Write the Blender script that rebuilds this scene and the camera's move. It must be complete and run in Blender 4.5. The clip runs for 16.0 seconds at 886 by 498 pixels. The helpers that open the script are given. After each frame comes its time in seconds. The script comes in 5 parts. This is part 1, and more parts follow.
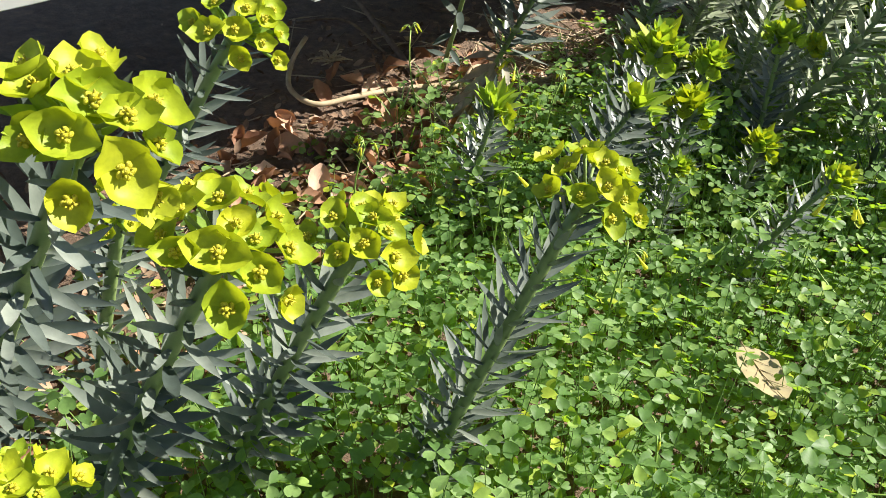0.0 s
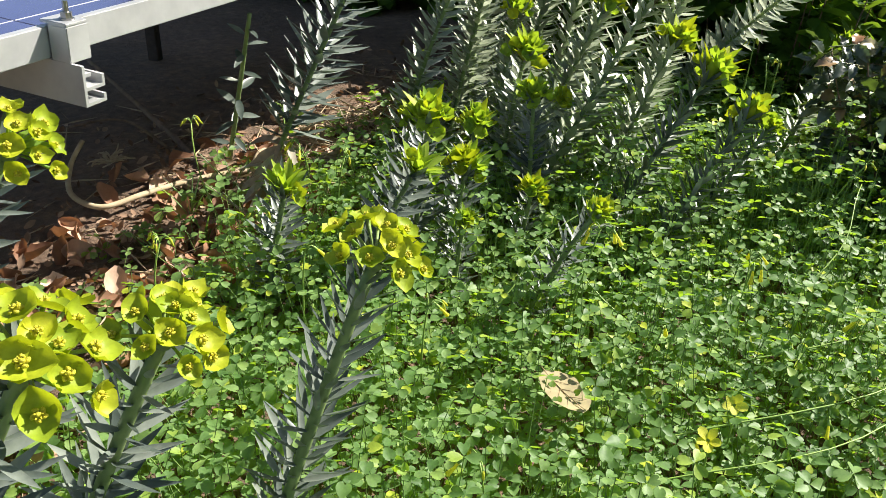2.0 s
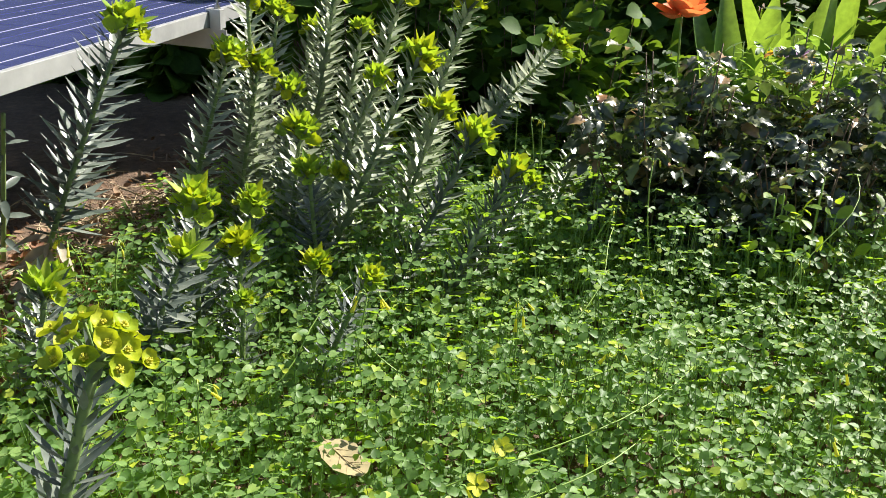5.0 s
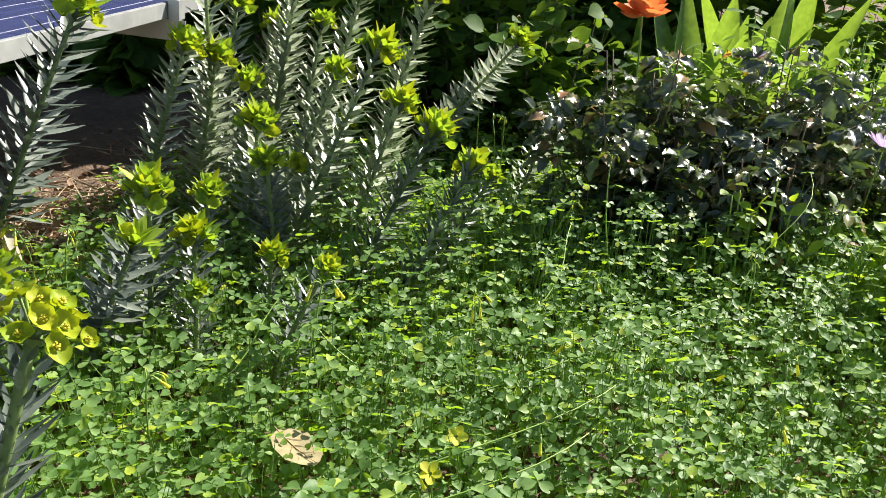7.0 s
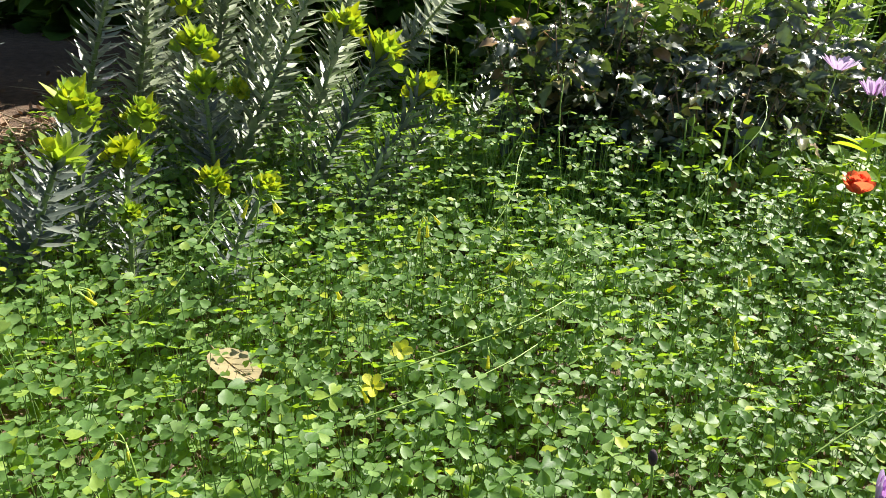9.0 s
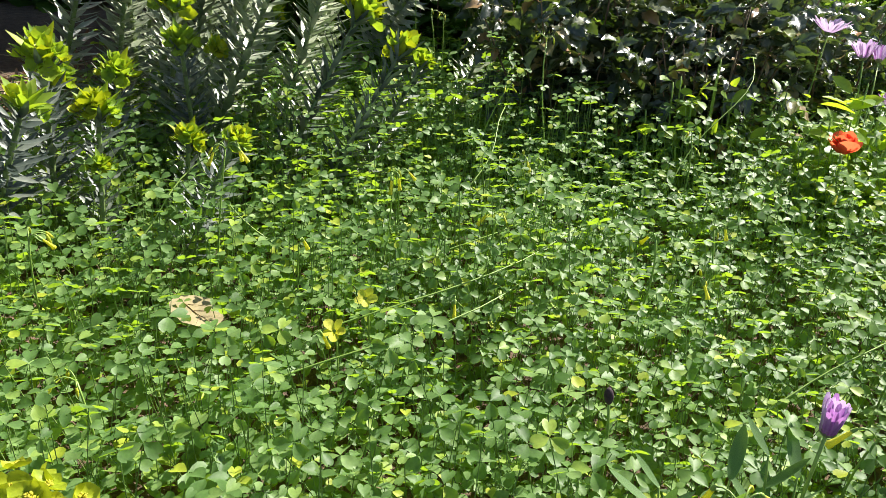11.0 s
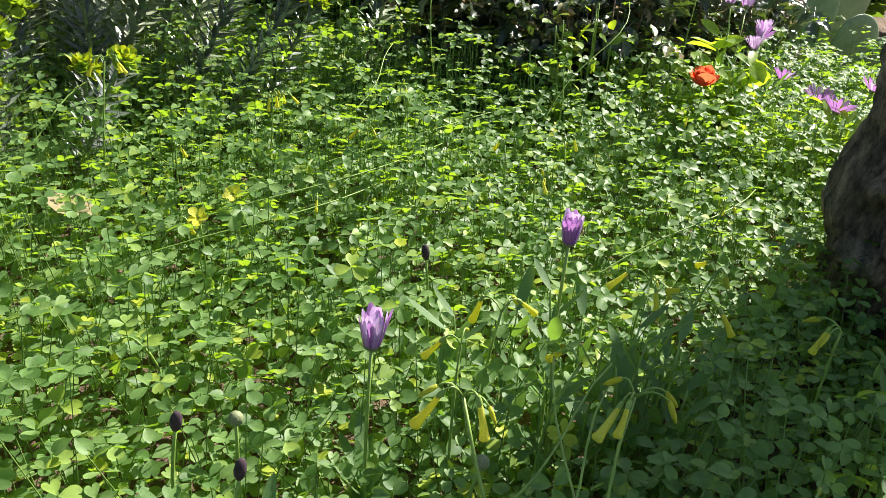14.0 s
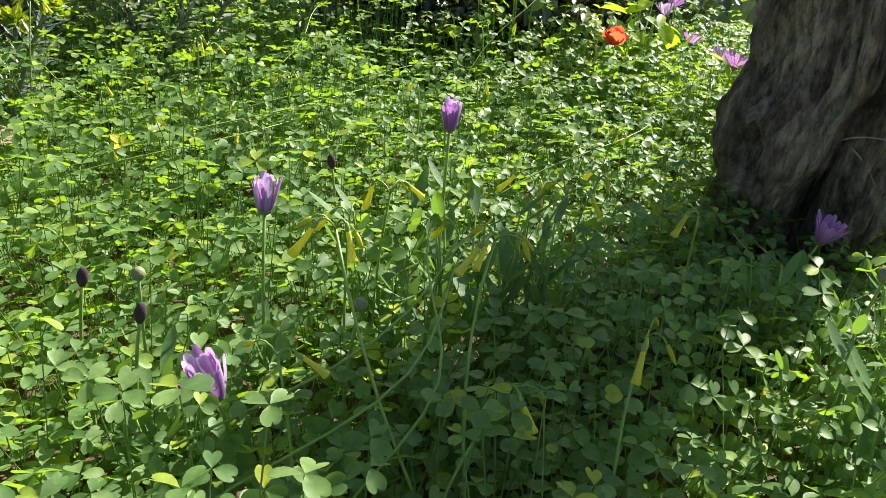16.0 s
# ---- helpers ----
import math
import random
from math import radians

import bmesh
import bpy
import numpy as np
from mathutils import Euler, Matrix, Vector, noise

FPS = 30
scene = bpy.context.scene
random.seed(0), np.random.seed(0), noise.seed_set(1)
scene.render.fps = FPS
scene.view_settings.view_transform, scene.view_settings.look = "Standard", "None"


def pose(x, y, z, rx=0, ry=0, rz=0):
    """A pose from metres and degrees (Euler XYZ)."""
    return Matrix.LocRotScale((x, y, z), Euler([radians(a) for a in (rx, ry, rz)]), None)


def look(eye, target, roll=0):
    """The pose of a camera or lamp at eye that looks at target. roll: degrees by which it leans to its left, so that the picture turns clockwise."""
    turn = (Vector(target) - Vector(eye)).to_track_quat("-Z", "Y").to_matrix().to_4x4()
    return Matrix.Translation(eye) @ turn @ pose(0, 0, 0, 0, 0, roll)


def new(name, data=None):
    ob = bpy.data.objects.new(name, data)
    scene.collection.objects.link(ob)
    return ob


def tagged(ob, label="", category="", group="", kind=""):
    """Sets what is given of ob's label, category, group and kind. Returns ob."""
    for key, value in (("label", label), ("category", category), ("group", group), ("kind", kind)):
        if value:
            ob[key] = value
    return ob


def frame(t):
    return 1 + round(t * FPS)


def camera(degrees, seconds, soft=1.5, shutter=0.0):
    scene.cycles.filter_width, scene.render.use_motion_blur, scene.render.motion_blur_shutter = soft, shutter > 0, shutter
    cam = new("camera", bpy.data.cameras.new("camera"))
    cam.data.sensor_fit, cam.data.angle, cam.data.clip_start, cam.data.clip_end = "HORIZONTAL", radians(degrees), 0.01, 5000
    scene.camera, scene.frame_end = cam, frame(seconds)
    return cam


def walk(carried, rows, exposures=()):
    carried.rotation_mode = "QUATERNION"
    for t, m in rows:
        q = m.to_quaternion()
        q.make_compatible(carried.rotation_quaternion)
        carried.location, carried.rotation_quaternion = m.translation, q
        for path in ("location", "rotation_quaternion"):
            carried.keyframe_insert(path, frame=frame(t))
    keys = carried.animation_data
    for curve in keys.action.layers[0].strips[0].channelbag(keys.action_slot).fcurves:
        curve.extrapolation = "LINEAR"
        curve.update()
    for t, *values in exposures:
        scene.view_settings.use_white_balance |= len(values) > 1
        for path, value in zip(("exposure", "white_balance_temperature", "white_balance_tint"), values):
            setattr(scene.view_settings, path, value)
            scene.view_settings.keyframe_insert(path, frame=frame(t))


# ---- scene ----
cam = camera(57.9, 16.0, soft=0.6)
PATH = [
    (0, (0.122, -0.015, 0.774), (-0.506, 1.512, -0.355), 3.9),
    (0.5, (0.095, -0.029, 0.772), (-0.458, 1.556, -0.315), 3.5),
    (1, (0.088, -0.036, 0.774), (-0.365, 1.608, -0.271), 3.1),
    (1.5, (0.116, -0.049, 0.784), (-0.217, 1.651, -0.216), 3.0),
    (2, (0.148, -0.056, 0.797), (-0.074, 1.687, -0.159), 2.7),
    (2.5, (0.178, -0.056, 0.8), (0.043, 1.716, -0.117), 2.6),
    (3, (0.191, -0.061, 0.805), (0.115, 1.729, -0.082), 2.5),
    (3.5, (0.185, -0.067, 0.806), (0.156, 1.736, -0.059), 2.4),
    (4, (0.184, -0.072, 0.808), (0.203, 1.741, -0.036), 2.2),
    (4.5, (0.214, -0.077, 0.814), (0.292, 1.745, -0.006), 1.8),
    (5, (0.259, -0.087, 0.829), (0.41, 1.741, 0.032), 1.8),
    (5.2, (0.266, -0.089, 0.836), (0.449, 1.741, 0.05), 1.9),
    (7.5, (0.282, -0.092, 0.792), (0.518, 1.733, 0.009), 3.1),
    (8, (0.302, -0.093, 0.775), (0.55, 1.722, -0.028), 2.9),
    (8.5, (0.321, -0.095, 0.748), (0.597, 1.705, -0.078), 2.9),
    (9, (0.313, -0.089, 0.723), (0.626, 1.692, -0.133), 3.2),
    (9.2, (0.315, -0.085, 0.715), (0.637, 1.689, -0.15), 3.3),
    (11.5, (0.396, -0.131, 0.666), (0.653, 1.642, -0.223), 2.9),
    (12, (0.426, -0.171, 0.665), (0.628, 1.6, -0.241), 3.1),
    (12.5, (0.446, -0.206, 0.649), (0.635, 1.565, -0.26), 3.2),
    (13, (0.466, -0.237, 0.626), (0.686, 1.532, -0.281), 3.3),
    (13.5, (0.475, -0.277, 0.607), (0.765, 1.487, -0.291), 3.4),
    (14, (0.49, -0.277, 0.602), (0.872, 1.474, -0.285), 3.9),
    (14.5, (0.497, -0.243, 0.614), (0.948, 1.497, -0.263), 4.7),
    (15, (0.495, -0.274, 0.607), (0.982, 1.462, -0.259), 5.2),
    (15.5, (0.516, -0.358, 0.566), (1.003, 1.379, -0.297), 5.2),
    (16, (0.532, -0.403, 0.532), (1.021, 1.334, -0.331), 4.8),
]
walk(cam, [(t, look(eye, target, roll)) for t, eye, target, roll in PATH])

# ---- light ----
SUN_EL, SUN_AZ = radians(42), radians(57)  # azimuth from +y towards +x
SUN_DIR = Vector((math.sin(SUN_AZ) * math.cos(SUN_EL), math.cos(SUN_AZ) * math.cos(SUN_EL), math.sin(SUN_EL)))
world = bpy.data.worlds.new("sky")
scene.world = world
world.use_nodes = True
wn = world.node_tree
sky = wn.nodes.new("ShaderNodeTexSky")
sky.sky_type = "NISHITA"
sky.sun_disc = False
sky.sun_elevation, sky.sun_rotation = SUN_EL, SUN_AZ
bg = wn.nodes["Background"]
bg.inputs["Strength"].default_value = 0.062
wn.links.new(sky.outputs[0], bg.inputs["Color"])
sun_data = bpy.data.lights.new("sun", "SUN")
sun_data.energy, sun_data.angle, sun_data.color = 5.0, radians(0.53), (1.0, 0.95, 0.86)
sun = new("sun", sun_data)
sun.matrix_world = look(SUN_DIR * 20, (0, 0, 0))
scene.view_settings.exposure = 1.3


# ---- materials ----
def nodes_of(name):
    m = bpy.data.materials.new(name)
    m.use_nodes = True
    nt = m.node_tree
    return m, nt, nt.nodes["Principled BSDF"], nt.nodes["Material Output"]


def noise_node(nt, scale, detail=4.0, rough=0.6, coords="Object"):
    tc = nt.nodes.new("ShaderNodeTexCoord")
    n = nt.nodes.new("ShaderNodeTexNoise")
    n.inputs["Scale"].default_value, n.inputs["Detail"].default_value, n.inputs["Roughness"].default_value = scale, detail, rough
    nt.links.new(tc.outputs[coords], n.inputs["Vector"])
    return n


def ramp_node(nt, src, stops):
    r = nt.nodes.new("ShaderNodeValToRGB")
    e = r.color_ramp.elements
    while len(e) < len(stops):
        e.new(0.5)
    for el, (p, c) in zip(e, stops):
        el.position, el.color = p, (*c, 1)
    nt.links.new(src, r.inputs[0])
    return r


def bump_node(nt, src, bsdf, strength, dist):
    b = nt.nodes.new("ShaderNodeBump")
    b.inputs["Strength"].default_value, b.inputs["Distance"].default_value = strength, dist
    nt.links.new(src, b.inputs["Height"])
    nt.links.new(b.outputs[0], bsdf.inputs["Normal"])
    return b


def leaf_mat(name, stops, through_colour, see=0.35, rough=0.45, spec=0.5, grain=60.0, island=True, coords="Object"):
    """A leaf that lets some light through: colour by leaf, mottled by a fine noise."""
    m, nt, p, out = nodes_of(name)
    if island:
        rnd = nt.nodes.new("ShaderNodeNewGeometry").outputs["Random Per Island"]
    else:
        rnd = nt.nodes.new("ShaderNodeObjectInfo").outputs["Random"]
    ramp = ramp_node(nt, rnd, stops)
    fine = noise_node(nt, grain, coords=coords)
    mix = nt.nodes.new("ShaderNodeMix")
    mix.data_type, mix.blend_type = "RGBA", "MULTIPLY"
    mott = ramp_node(nt, fine.outputs[0], [(0.3, (0.72, 0.74, 0.72)), (0.7, (1.15, 1.12, 1.1))])
    mix.inputs[0].default_value = 1.0
    nt.links.new(ramp.outputs[0], mix.inputs[6])
    nt.links.new(mott.outputs[0], mix.inputs[7])
    nt.links.new(mix.outputs[2], p.inputs["Base Color"])
    p.inputs["Roughness"].default_value = rough
    p.inputs["Specular IOR Level"].default_value = spec
    bump_node(nt, fine.outputs[0], p, 0.25, 0.002)
    tr = nt.nodes.new("ShaderNodeBsdfTranslucent")
    tmix = nt.nodes.new("ShaderNodeMix")
    tmix.data_type, tmix.blend_type = "RGBA", "MULTIPLY"
    tmix.inputs[0].default_value = 1.0
    tmix.inputs[6].default_value = (*through_colour, 1)
    nt.links.new(mott.outputs[0], tmix.inputs[7])
    nt.links.new(tmix.outputs[2], tr.inputs["Color"])
    ms = nt.nodes.new("ShaderNodeMixShader")
    ms.inputs[0].default_value = see
    nt.links.new(p.outputs[0], ms.inputs[1])
    nt.links.new(tr.outputs[0], ms.inputs[2])
    nt.links.new(ms.outputs[0], out.inputs["Surface"])
    return m


def plain_mat(name, stops, scale=30.0, rough=0.6, metal=0.0, bump=0.3, dist=0.003, detail=6.0, coords="Object"):
    m, nt, p, out = nodes_of(name)
    n = noise_node(nt, scale, detail, coords=coords)
    r = ramp_node(nt, n.outputs[0], stops)
    nt.links.new(r.outputs[0], p.inputs["Base Color"])
    p.inputs["Roughness"].default_value, p.inputs["Metallic"].default_value = rough, metal
    if bump:
        bump_node(nt, n.outputs[0], p, bump, dist)
    return m


CLOVER_TONES = [(0.0, (0.078, 0.152, 0.048)), (0.5, (0.145, 0.250, 0.080)), (0.84, (0.225, 0.340, 0.118)), (0.94, (0.30, 0.42, 0.08)), (1.0, (0.46, 0.52, 0.05))]
CLOVER = leaf_mat("clover_leaf", CLOVER_TONES, (0.44, 0.70, 0.03), 0.40, 0.48, 0.28, 90.0)
CLOVER_ONE = leaf_mat("clover_leaf_single", CLOVER_TONES, (0.44, 0.70, 0.03), 0.40, 0.48, 0.28, 1.6, island=False)
CLOVER_STALK = plain_mat("clover_stalk", [(0.2, (0.11, 0.19, 0.04)), (0.8, (0.22, 0.33, 0.07))], 60, 0.6, bump=0.1)
STALK = plain_mat("green_stalk", [(0.2, (0.16, 0.27, 0.05)), (0.8, (0.30, 0.42, 0.08))], 60, 0.45, bump=0.1)
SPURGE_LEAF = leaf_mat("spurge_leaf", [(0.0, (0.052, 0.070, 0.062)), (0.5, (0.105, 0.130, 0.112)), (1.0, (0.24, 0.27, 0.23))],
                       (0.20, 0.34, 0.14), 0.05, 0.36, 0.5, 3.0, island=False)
# Same leaf for the far stems: sunlight there painted in as a paler base.
SPURGE_FAR_LIT = leaf_mat("spurge_leaf_far_lit", [(0.0, (0.20, 0.240, 0.170)), (0.5, (0.32, 0.362, 0.250)), (1.0, (0.48, 0.52, 0.37))],
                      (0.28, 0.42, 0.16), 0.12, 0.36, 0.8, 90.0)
SPURGE_STEM = plain_mat("spurge_stem", [(0.2, (0.13, 0.20, 0.065)), (0.8, (0.25, 0.33, 0.11))], 50, 0.5, bump=0.3)
BRACT = leaf_mat("spurge_bract", [(0.0, (0.24, 0.34, 0.022)), (0.5, (0.36, 0.42, 0.022)), (1.0, (0.48, 0.50, 0.028))], (0.60, 0.68, 0.016), 0.30, 0.5, 0.3, 1.3, island=False)
BRACT_GREEN = leaf_mat("young_spurge_bract", [(0.0, (0.15, 0.27, 0.045)), (0.6, (0.25, 0.37, 0.045)), (1.0, (0.38, 0.45, 0.04))], (0.52, 0.72, 0.03), 0.34, 0.5, 0.3, 1.3, island=False)
NECTARY = plain_mat("nectary", [(0.3, (0.40, 0.38, 0.015)), (0.7, (0.56, 0.48, 0.02))], 300, 0.5, bump=0.5, dist=0.001)
OX_YELLOW = leaf_mat("yellow_petal", [(0.0, (0.78, 0.75, 0.06)), (1.0, (0.86, 0.84, 0.14))], (0.85, 0.84, 0.05), 0.42, 0.5, 0.3, 80.0, island=False)
OX_BUD = leaf_mat("yellow_green_bud", [(0.0, (0.42, 0.46, 0.05)), (1.0, (0.70, 0.64, 0.05))], (0.6, 0.7, 0.05), 0.3, 0.5, 0.3, 80.0, island=False)


def petal_mat(name, rib, edge, through_colour):
    """A petal darker along its middle and towards its foot."""
    m, nt, p, out = nodes_of(name)
    tc = nt.nodes.new("ShaderNodeTexCoord")
    sep = nt.nodes.new("ShaderNodeSeparateXYZ")
    nt.links.new(tc.outputs["Object"], sep.inputs[0])
    side = nt.nodes.new("ShaderNodeMath")
    side.operation = "ABSOLUTE"
    nt.links.new(sep.outputs["Y"], side.inputs[0])
    grain = noise_node(nt, 9.0)
    wob = nt.nodes.new("ShaderNodeMath")
    wob.operation = "MULTIPLY_ADD"
    wob.inputs[1].default_value = 0.10
    nt.links.new(grain.outputs[0], wob.inputs[0])
    nt.links.new(side.outputs[0], wob.inputs[2])
    tip = nt.nodes.new("ShaderNodeMath")
    tip.operation = "MULTIPLY_ADD"
    tip.inputs[1].default_value = 0.10
    nt.links.new(sep.outputs["X"], tip.inputs[0])
    nt.links.new(wob.outputs[0], tip.inputs[2])
    r = ramp_node(nt, tip.outputs[0], [(0.07, rib), (0.14, tuple(0.5 * (a + b) for a, b in zip(rib, edge))), (0.24, edge)])
    nt.links.new(r.outputs[0], p.inputs["Base Color"])
    p.inputs["Roughness"].default_value = 0.5
    tr = nt.nodes.new("ShaderNodeBsdfTranslucent")
    tr.inputs["Color"].default_value = (*through_colour, 1)
    ms = nt.nodes.new("ShaderNodeMixShader")
    ms.inputs[0].default_value = 0.32
    nt.links.new(p.outputs[0], ms.inputs[1])
    nt.links.new(tr.outputs[0], ms.inputs[2])
    nt.links.new(ms.outputs[0], out.inputs["Surface"])
    return m


STRIPED = petal_mat("striped_purple_petal", (0.18, 0.06, 0.25), (0.52, 0.30, 0.60), (0.62, 0.26, 0.68))
PALE_STRIPED = petal_mat("striped_pale_petal", (0.32, 0.15, 0.40), (0.78, 0.66, 0.84), (0.80, 0.56, 0.86))
DARK_BUD = plain_mat("dark_bud", [(0.3, (0.020, 0.012, 0.016)), (0.7, (0.07, 0.035, 0.05))], 120, 0.85, bump=0.6, dist=0.002)
GREY_HEAD = plain_mat("grey_green_bud", [(0.3, (0.14, 0.17, 0.07)), (0.7, (0.26, 0.28, 0.13))], 150, 0.6, bump=0.6, dist=0.002)
DAISY_LEAF = leaf_mat("daisy_leaf", [(0.0, (0.09, 0.17, 0.06)), (1.0, (0.16, 0.27, 0.10))], (0.28, 0.5, 0.05), 0.32, 0.5, 0.4, 60.0, island=False)
DAISY_TUFT = leaf_mat("feathery_leaf", [(0.0, (0.10, 0.19, 0.05)), (1.0, (0.20, 0.32, 0.09))], (0.34, 0.55, 0.05), 0.36, 0.5, 0.4, 60.0)
RED = leaf_mat("red_petal", [(0.0, (0.75, 0.09, 0.05)), (1.0, (0.86, 0.19, 0.10))], (1.0, 0.20, 0.08), 0.5, 0.5, 0.3, 60.0, island=False)
ORANGE = leaf_mat("orange_petal", [(0.0, (0.80, 0.20, 0.06)), (1.0, (0.88, 0.32, 0.12))], (0.95, 0.28, 0.08), 0.4, 0.5, 0.3, 60.0, island=False)
ROSE_LEAF = leaf_mat("dark_glossy_leaf", [(0.0, (0.026, 0.040, 0.026)), (0.5, (0.060, 0.085, 0.055)), (0.70, (0.16, 0.17, 0.115)), (0.84, (0.20, 0.24, 0.09)), (1.0, (0.34, 0.17, 0.09))], (0.20, 0.32, 0.04), 0.16, 0.30, 0.75, 60.0)
BUSH_LEAF = leaf_mat("broad_green_leaf", [(0.0, (0.03, 0.075, 0.016)), (0.7, (0.075, 0.15, 0.028)), (1.0, (0.13, 0.23, 0.04))], (0.30, 0.48, 0.03), 0.30, 0.62, 0.15, 40.0)
BRIGHT_LEAF = leaf_mat("bright_green_leaf", [(0.0, (0.13, 0.24, 0.05)), (0.7, (0.24, 0.37, 0.06)), (1.0, (0.38, 0.46, 0.06))], (0.55, 0.75, 0.03), 0.48, 0.45, 0.35, 60.0)
AUTUMN_LEAF = leaf_mat("yellowing_leaf", [(0.0, (0.35, 0.30, 0.05)), (0.6, (0.58, 0.40, 0.05)), (1.0, (0.50, 0.16, 0.06))], (0.70, 0.45, 0.03), 0.4, 0.5, 0.3, 60.0)
IRIS_LEAF = leaf_mat("blade_leaf", [(0.0, (0.085, 0.19, 0.045)), (1.0, (0.17, 0.30, 0.055))], (0.38, 0.56, 0.05), 0.36, 0.4, 0.5, 25.0, island=False)
CACTUS = plain_mat("cactus_pad", [(0.25, (0.13, 0.20, 0.085)), (0.75, (0.22, 0.30, 0.135))], 12, 0.5, bump=0.2, dist=0.01)
WOODY = plain_mat("woody_twig", [(0.3, (0.10, 0.06, 0.04)), (0.7, (0.22, 0.15, 0.09))], 60, 0.8, bump=0.5)
PALE_WOOD = plain_mat("pale_dry_wood", [(0.25, (0.30, 0.22, 0.13)), (0.75, (0.52, 0.42, 0.27))], 45, 0.75, bump=0.4)
DRY_LEAF = leaf_mat("dry_leaf", [(0.0, (0.17, 0.085, 0.050)), (0.4, (0.34, 0.175, 0.105)), (0.8, (0.48, 0.29, 0.19)), (1.0, (0.58, 0.43, 0.33))], (0.42, 0.18, 0.06), 0.18, 0.7, 0.3, 3.0, island=False)
WITHERED_LEAF = leaf_mat("withered_spurge_leaf", [(0.0, (0.30, 0.20, 0.14)), (0.6, (0.42, 0.36, 0.27)), (1.0, (0.48, 0.46, 0.36))], (0.4, 0.25, 0.12), 0.12, 0.7, 0.3, 3.0, island=False)
DRY_BITS = leaf_mat("dry_litter", [(0.0, (0.10, 0.06, 0.04)), (0.5, (0.26, 0.16, 0.10)), (1.0, (0.46, 0.33, 0.23))], (0.3, 0.15, 0.06), 0.12, 0.75, 0.3, 50.0)
TAN_LEAF = leaf_mat("tan_leaf", [(0.0, (0.33, 0.27, 0.15)), (1.0, (0.42, 0.35, 0.20))], (0.45, 0.36, 0.12), 0.2, 0.65, 0.3, 35.0, island=False)
TAN_VEIN = plain_mat("leaf_vein", [(0.3, (0.24, 0.16, 0.08)), (0.7, (0.34, 0.25, 0.13))], 60, 0.7, bump=0.1)
ALU = plain_mat("aluminium", [(0.3, (0.42, 0.42, 0.42)), (0.7, (0.55, 0.55, 0.54))], 18, 0.45, 0.5, 0.06, 0.002)
# Post steel kept very dark so the post merges with the shade.
POST_DARK = plain_mat("dark_post_steel", [(0.3, (0.035, 0.028, 0.024)), (0.7, (0.08, 0.06, 0.05))], 40, 0.8, 0.2)
STEEL = plain_mat("steel_bolt", [(0.3, (0.30, 0.29, 0.28)), (0.7, (0.45, 0.44, 0.42))], 90, 0.35, 1.0, 0.1, 0.001)


def soil_mat():
    m, nt, p, out = nodes_of("soil")
    big, fine = noise_node(nt, 1.7, 6), noise_node(nt, 38, 8, 0.75)
    a = ramp_node(nt, big.outputs[0], [(0.3, (0.125, 0.082, 0.054)), (0.7, (0.225, 0.150, 0.100))])
    b = ramp_node(nt, fine.outputs[0], [(0.3, (0.5, 0.5, 0.5)), (0.55, (1.0, 0.98, 0.95)), (0.75, (1.7, 1.55, 1.4))])
    mix = nt.nodes.new("ShaderNodeMix")
    mix.data_type, mix.blend_type = "RGBA", "MULTIPLY"
    mix.inputs[0].default_value = 1
    nt.links.new(a.outputs[0], mix.inputs[6])
    nt.links.new(b.outputs[0], mix.inputs[7])
    nt.links.new(mix.outputs[2], p.inputs["Base Color"])
    p.inputs["Roughness"].default_value = 0.95
    bump_node(nt, fine.outputs[0], p, 0.9, 0.02)
    return m


def bark_mat():
    m, nt, p, out = nodes_of("olive_bark")
    tc = nt.nodes.new("ShaderNodeTexCoord")
    mp = nt.nodes.new("ShaderNodeMapping")
    mp.inputs["Scale"].default_value = (1, 1, 0.45)
    nt.links.new(tc.outputs["Object"], mp.inputs["Vector"])
    big, fine = nt.nodes.new("ShaderNodeTexNoise"), nt.nodes.new("ShaderNodeTexNoise")
    for n, s, d in ((big, 16, 8), (fine, 75, 8)):
        n.inputs["Scale"].default_value, n.inputs["Detail"].default_value, n.inputs["Roughness"].default_value = s, d, 0.7
        nt.links.new(mp.outputs[0], n.inputs["Vector"])
    a = ramp_node(nt, big.outputs[0], [(0.36, (0.085, 0.062, 0.042)), (0.5, (0.34, 0.265, 0.185)), (0.62, (0.62, 0.52, 0.39))])
    b = ramp_node(nt, fine.outputs[0], [(0.36, (0.28, 0.26, 0.25)), (0.52, (0.95, 0.92, 0.9)), (0.66, (1.45, 1.4, 1.35))])
    mix = nt.nodes.new("ShaderNodeMix")
    mix.data_type, mix.blend_type = "RGBA", "MULTIPLY"
    mix.inputs[0].default_value = 1
    nt.links.new(a.outputs[0], mix.inputs[6])
    nt.links.new(b.outputs[0], mix.inputs[7])
    nt.links.new(mix.outputs[2], p.inputs["Base Color"])
    p.inputs["Roughness"].default_value = 0.9
    bump_node(nt, fine.outputs[0], p, 1.0, 0.03)
    return m


SOIL, BARK = soil_mat(), bark_mat()


def cell_mat():
    """Blue silicon under glass."""
    m, nt, p, out = nodes_of("solar_cell")
    n = noise_node(nt, 9, 5)
    r = ramp_node(nt, n.outputs[0], [(0.3, (0.042, 0.052, 0.135)), (0.7, (0.062, 0.074, 0.18))])
    nt.links.new(r.outputs[0], p.inputs["Base Color"])
    p.inputs["Roughness"].default_value = 0.22
    p.inputs["Specular IOR Level"].default_value = 0.7
    return m


CELL = cell_mat()
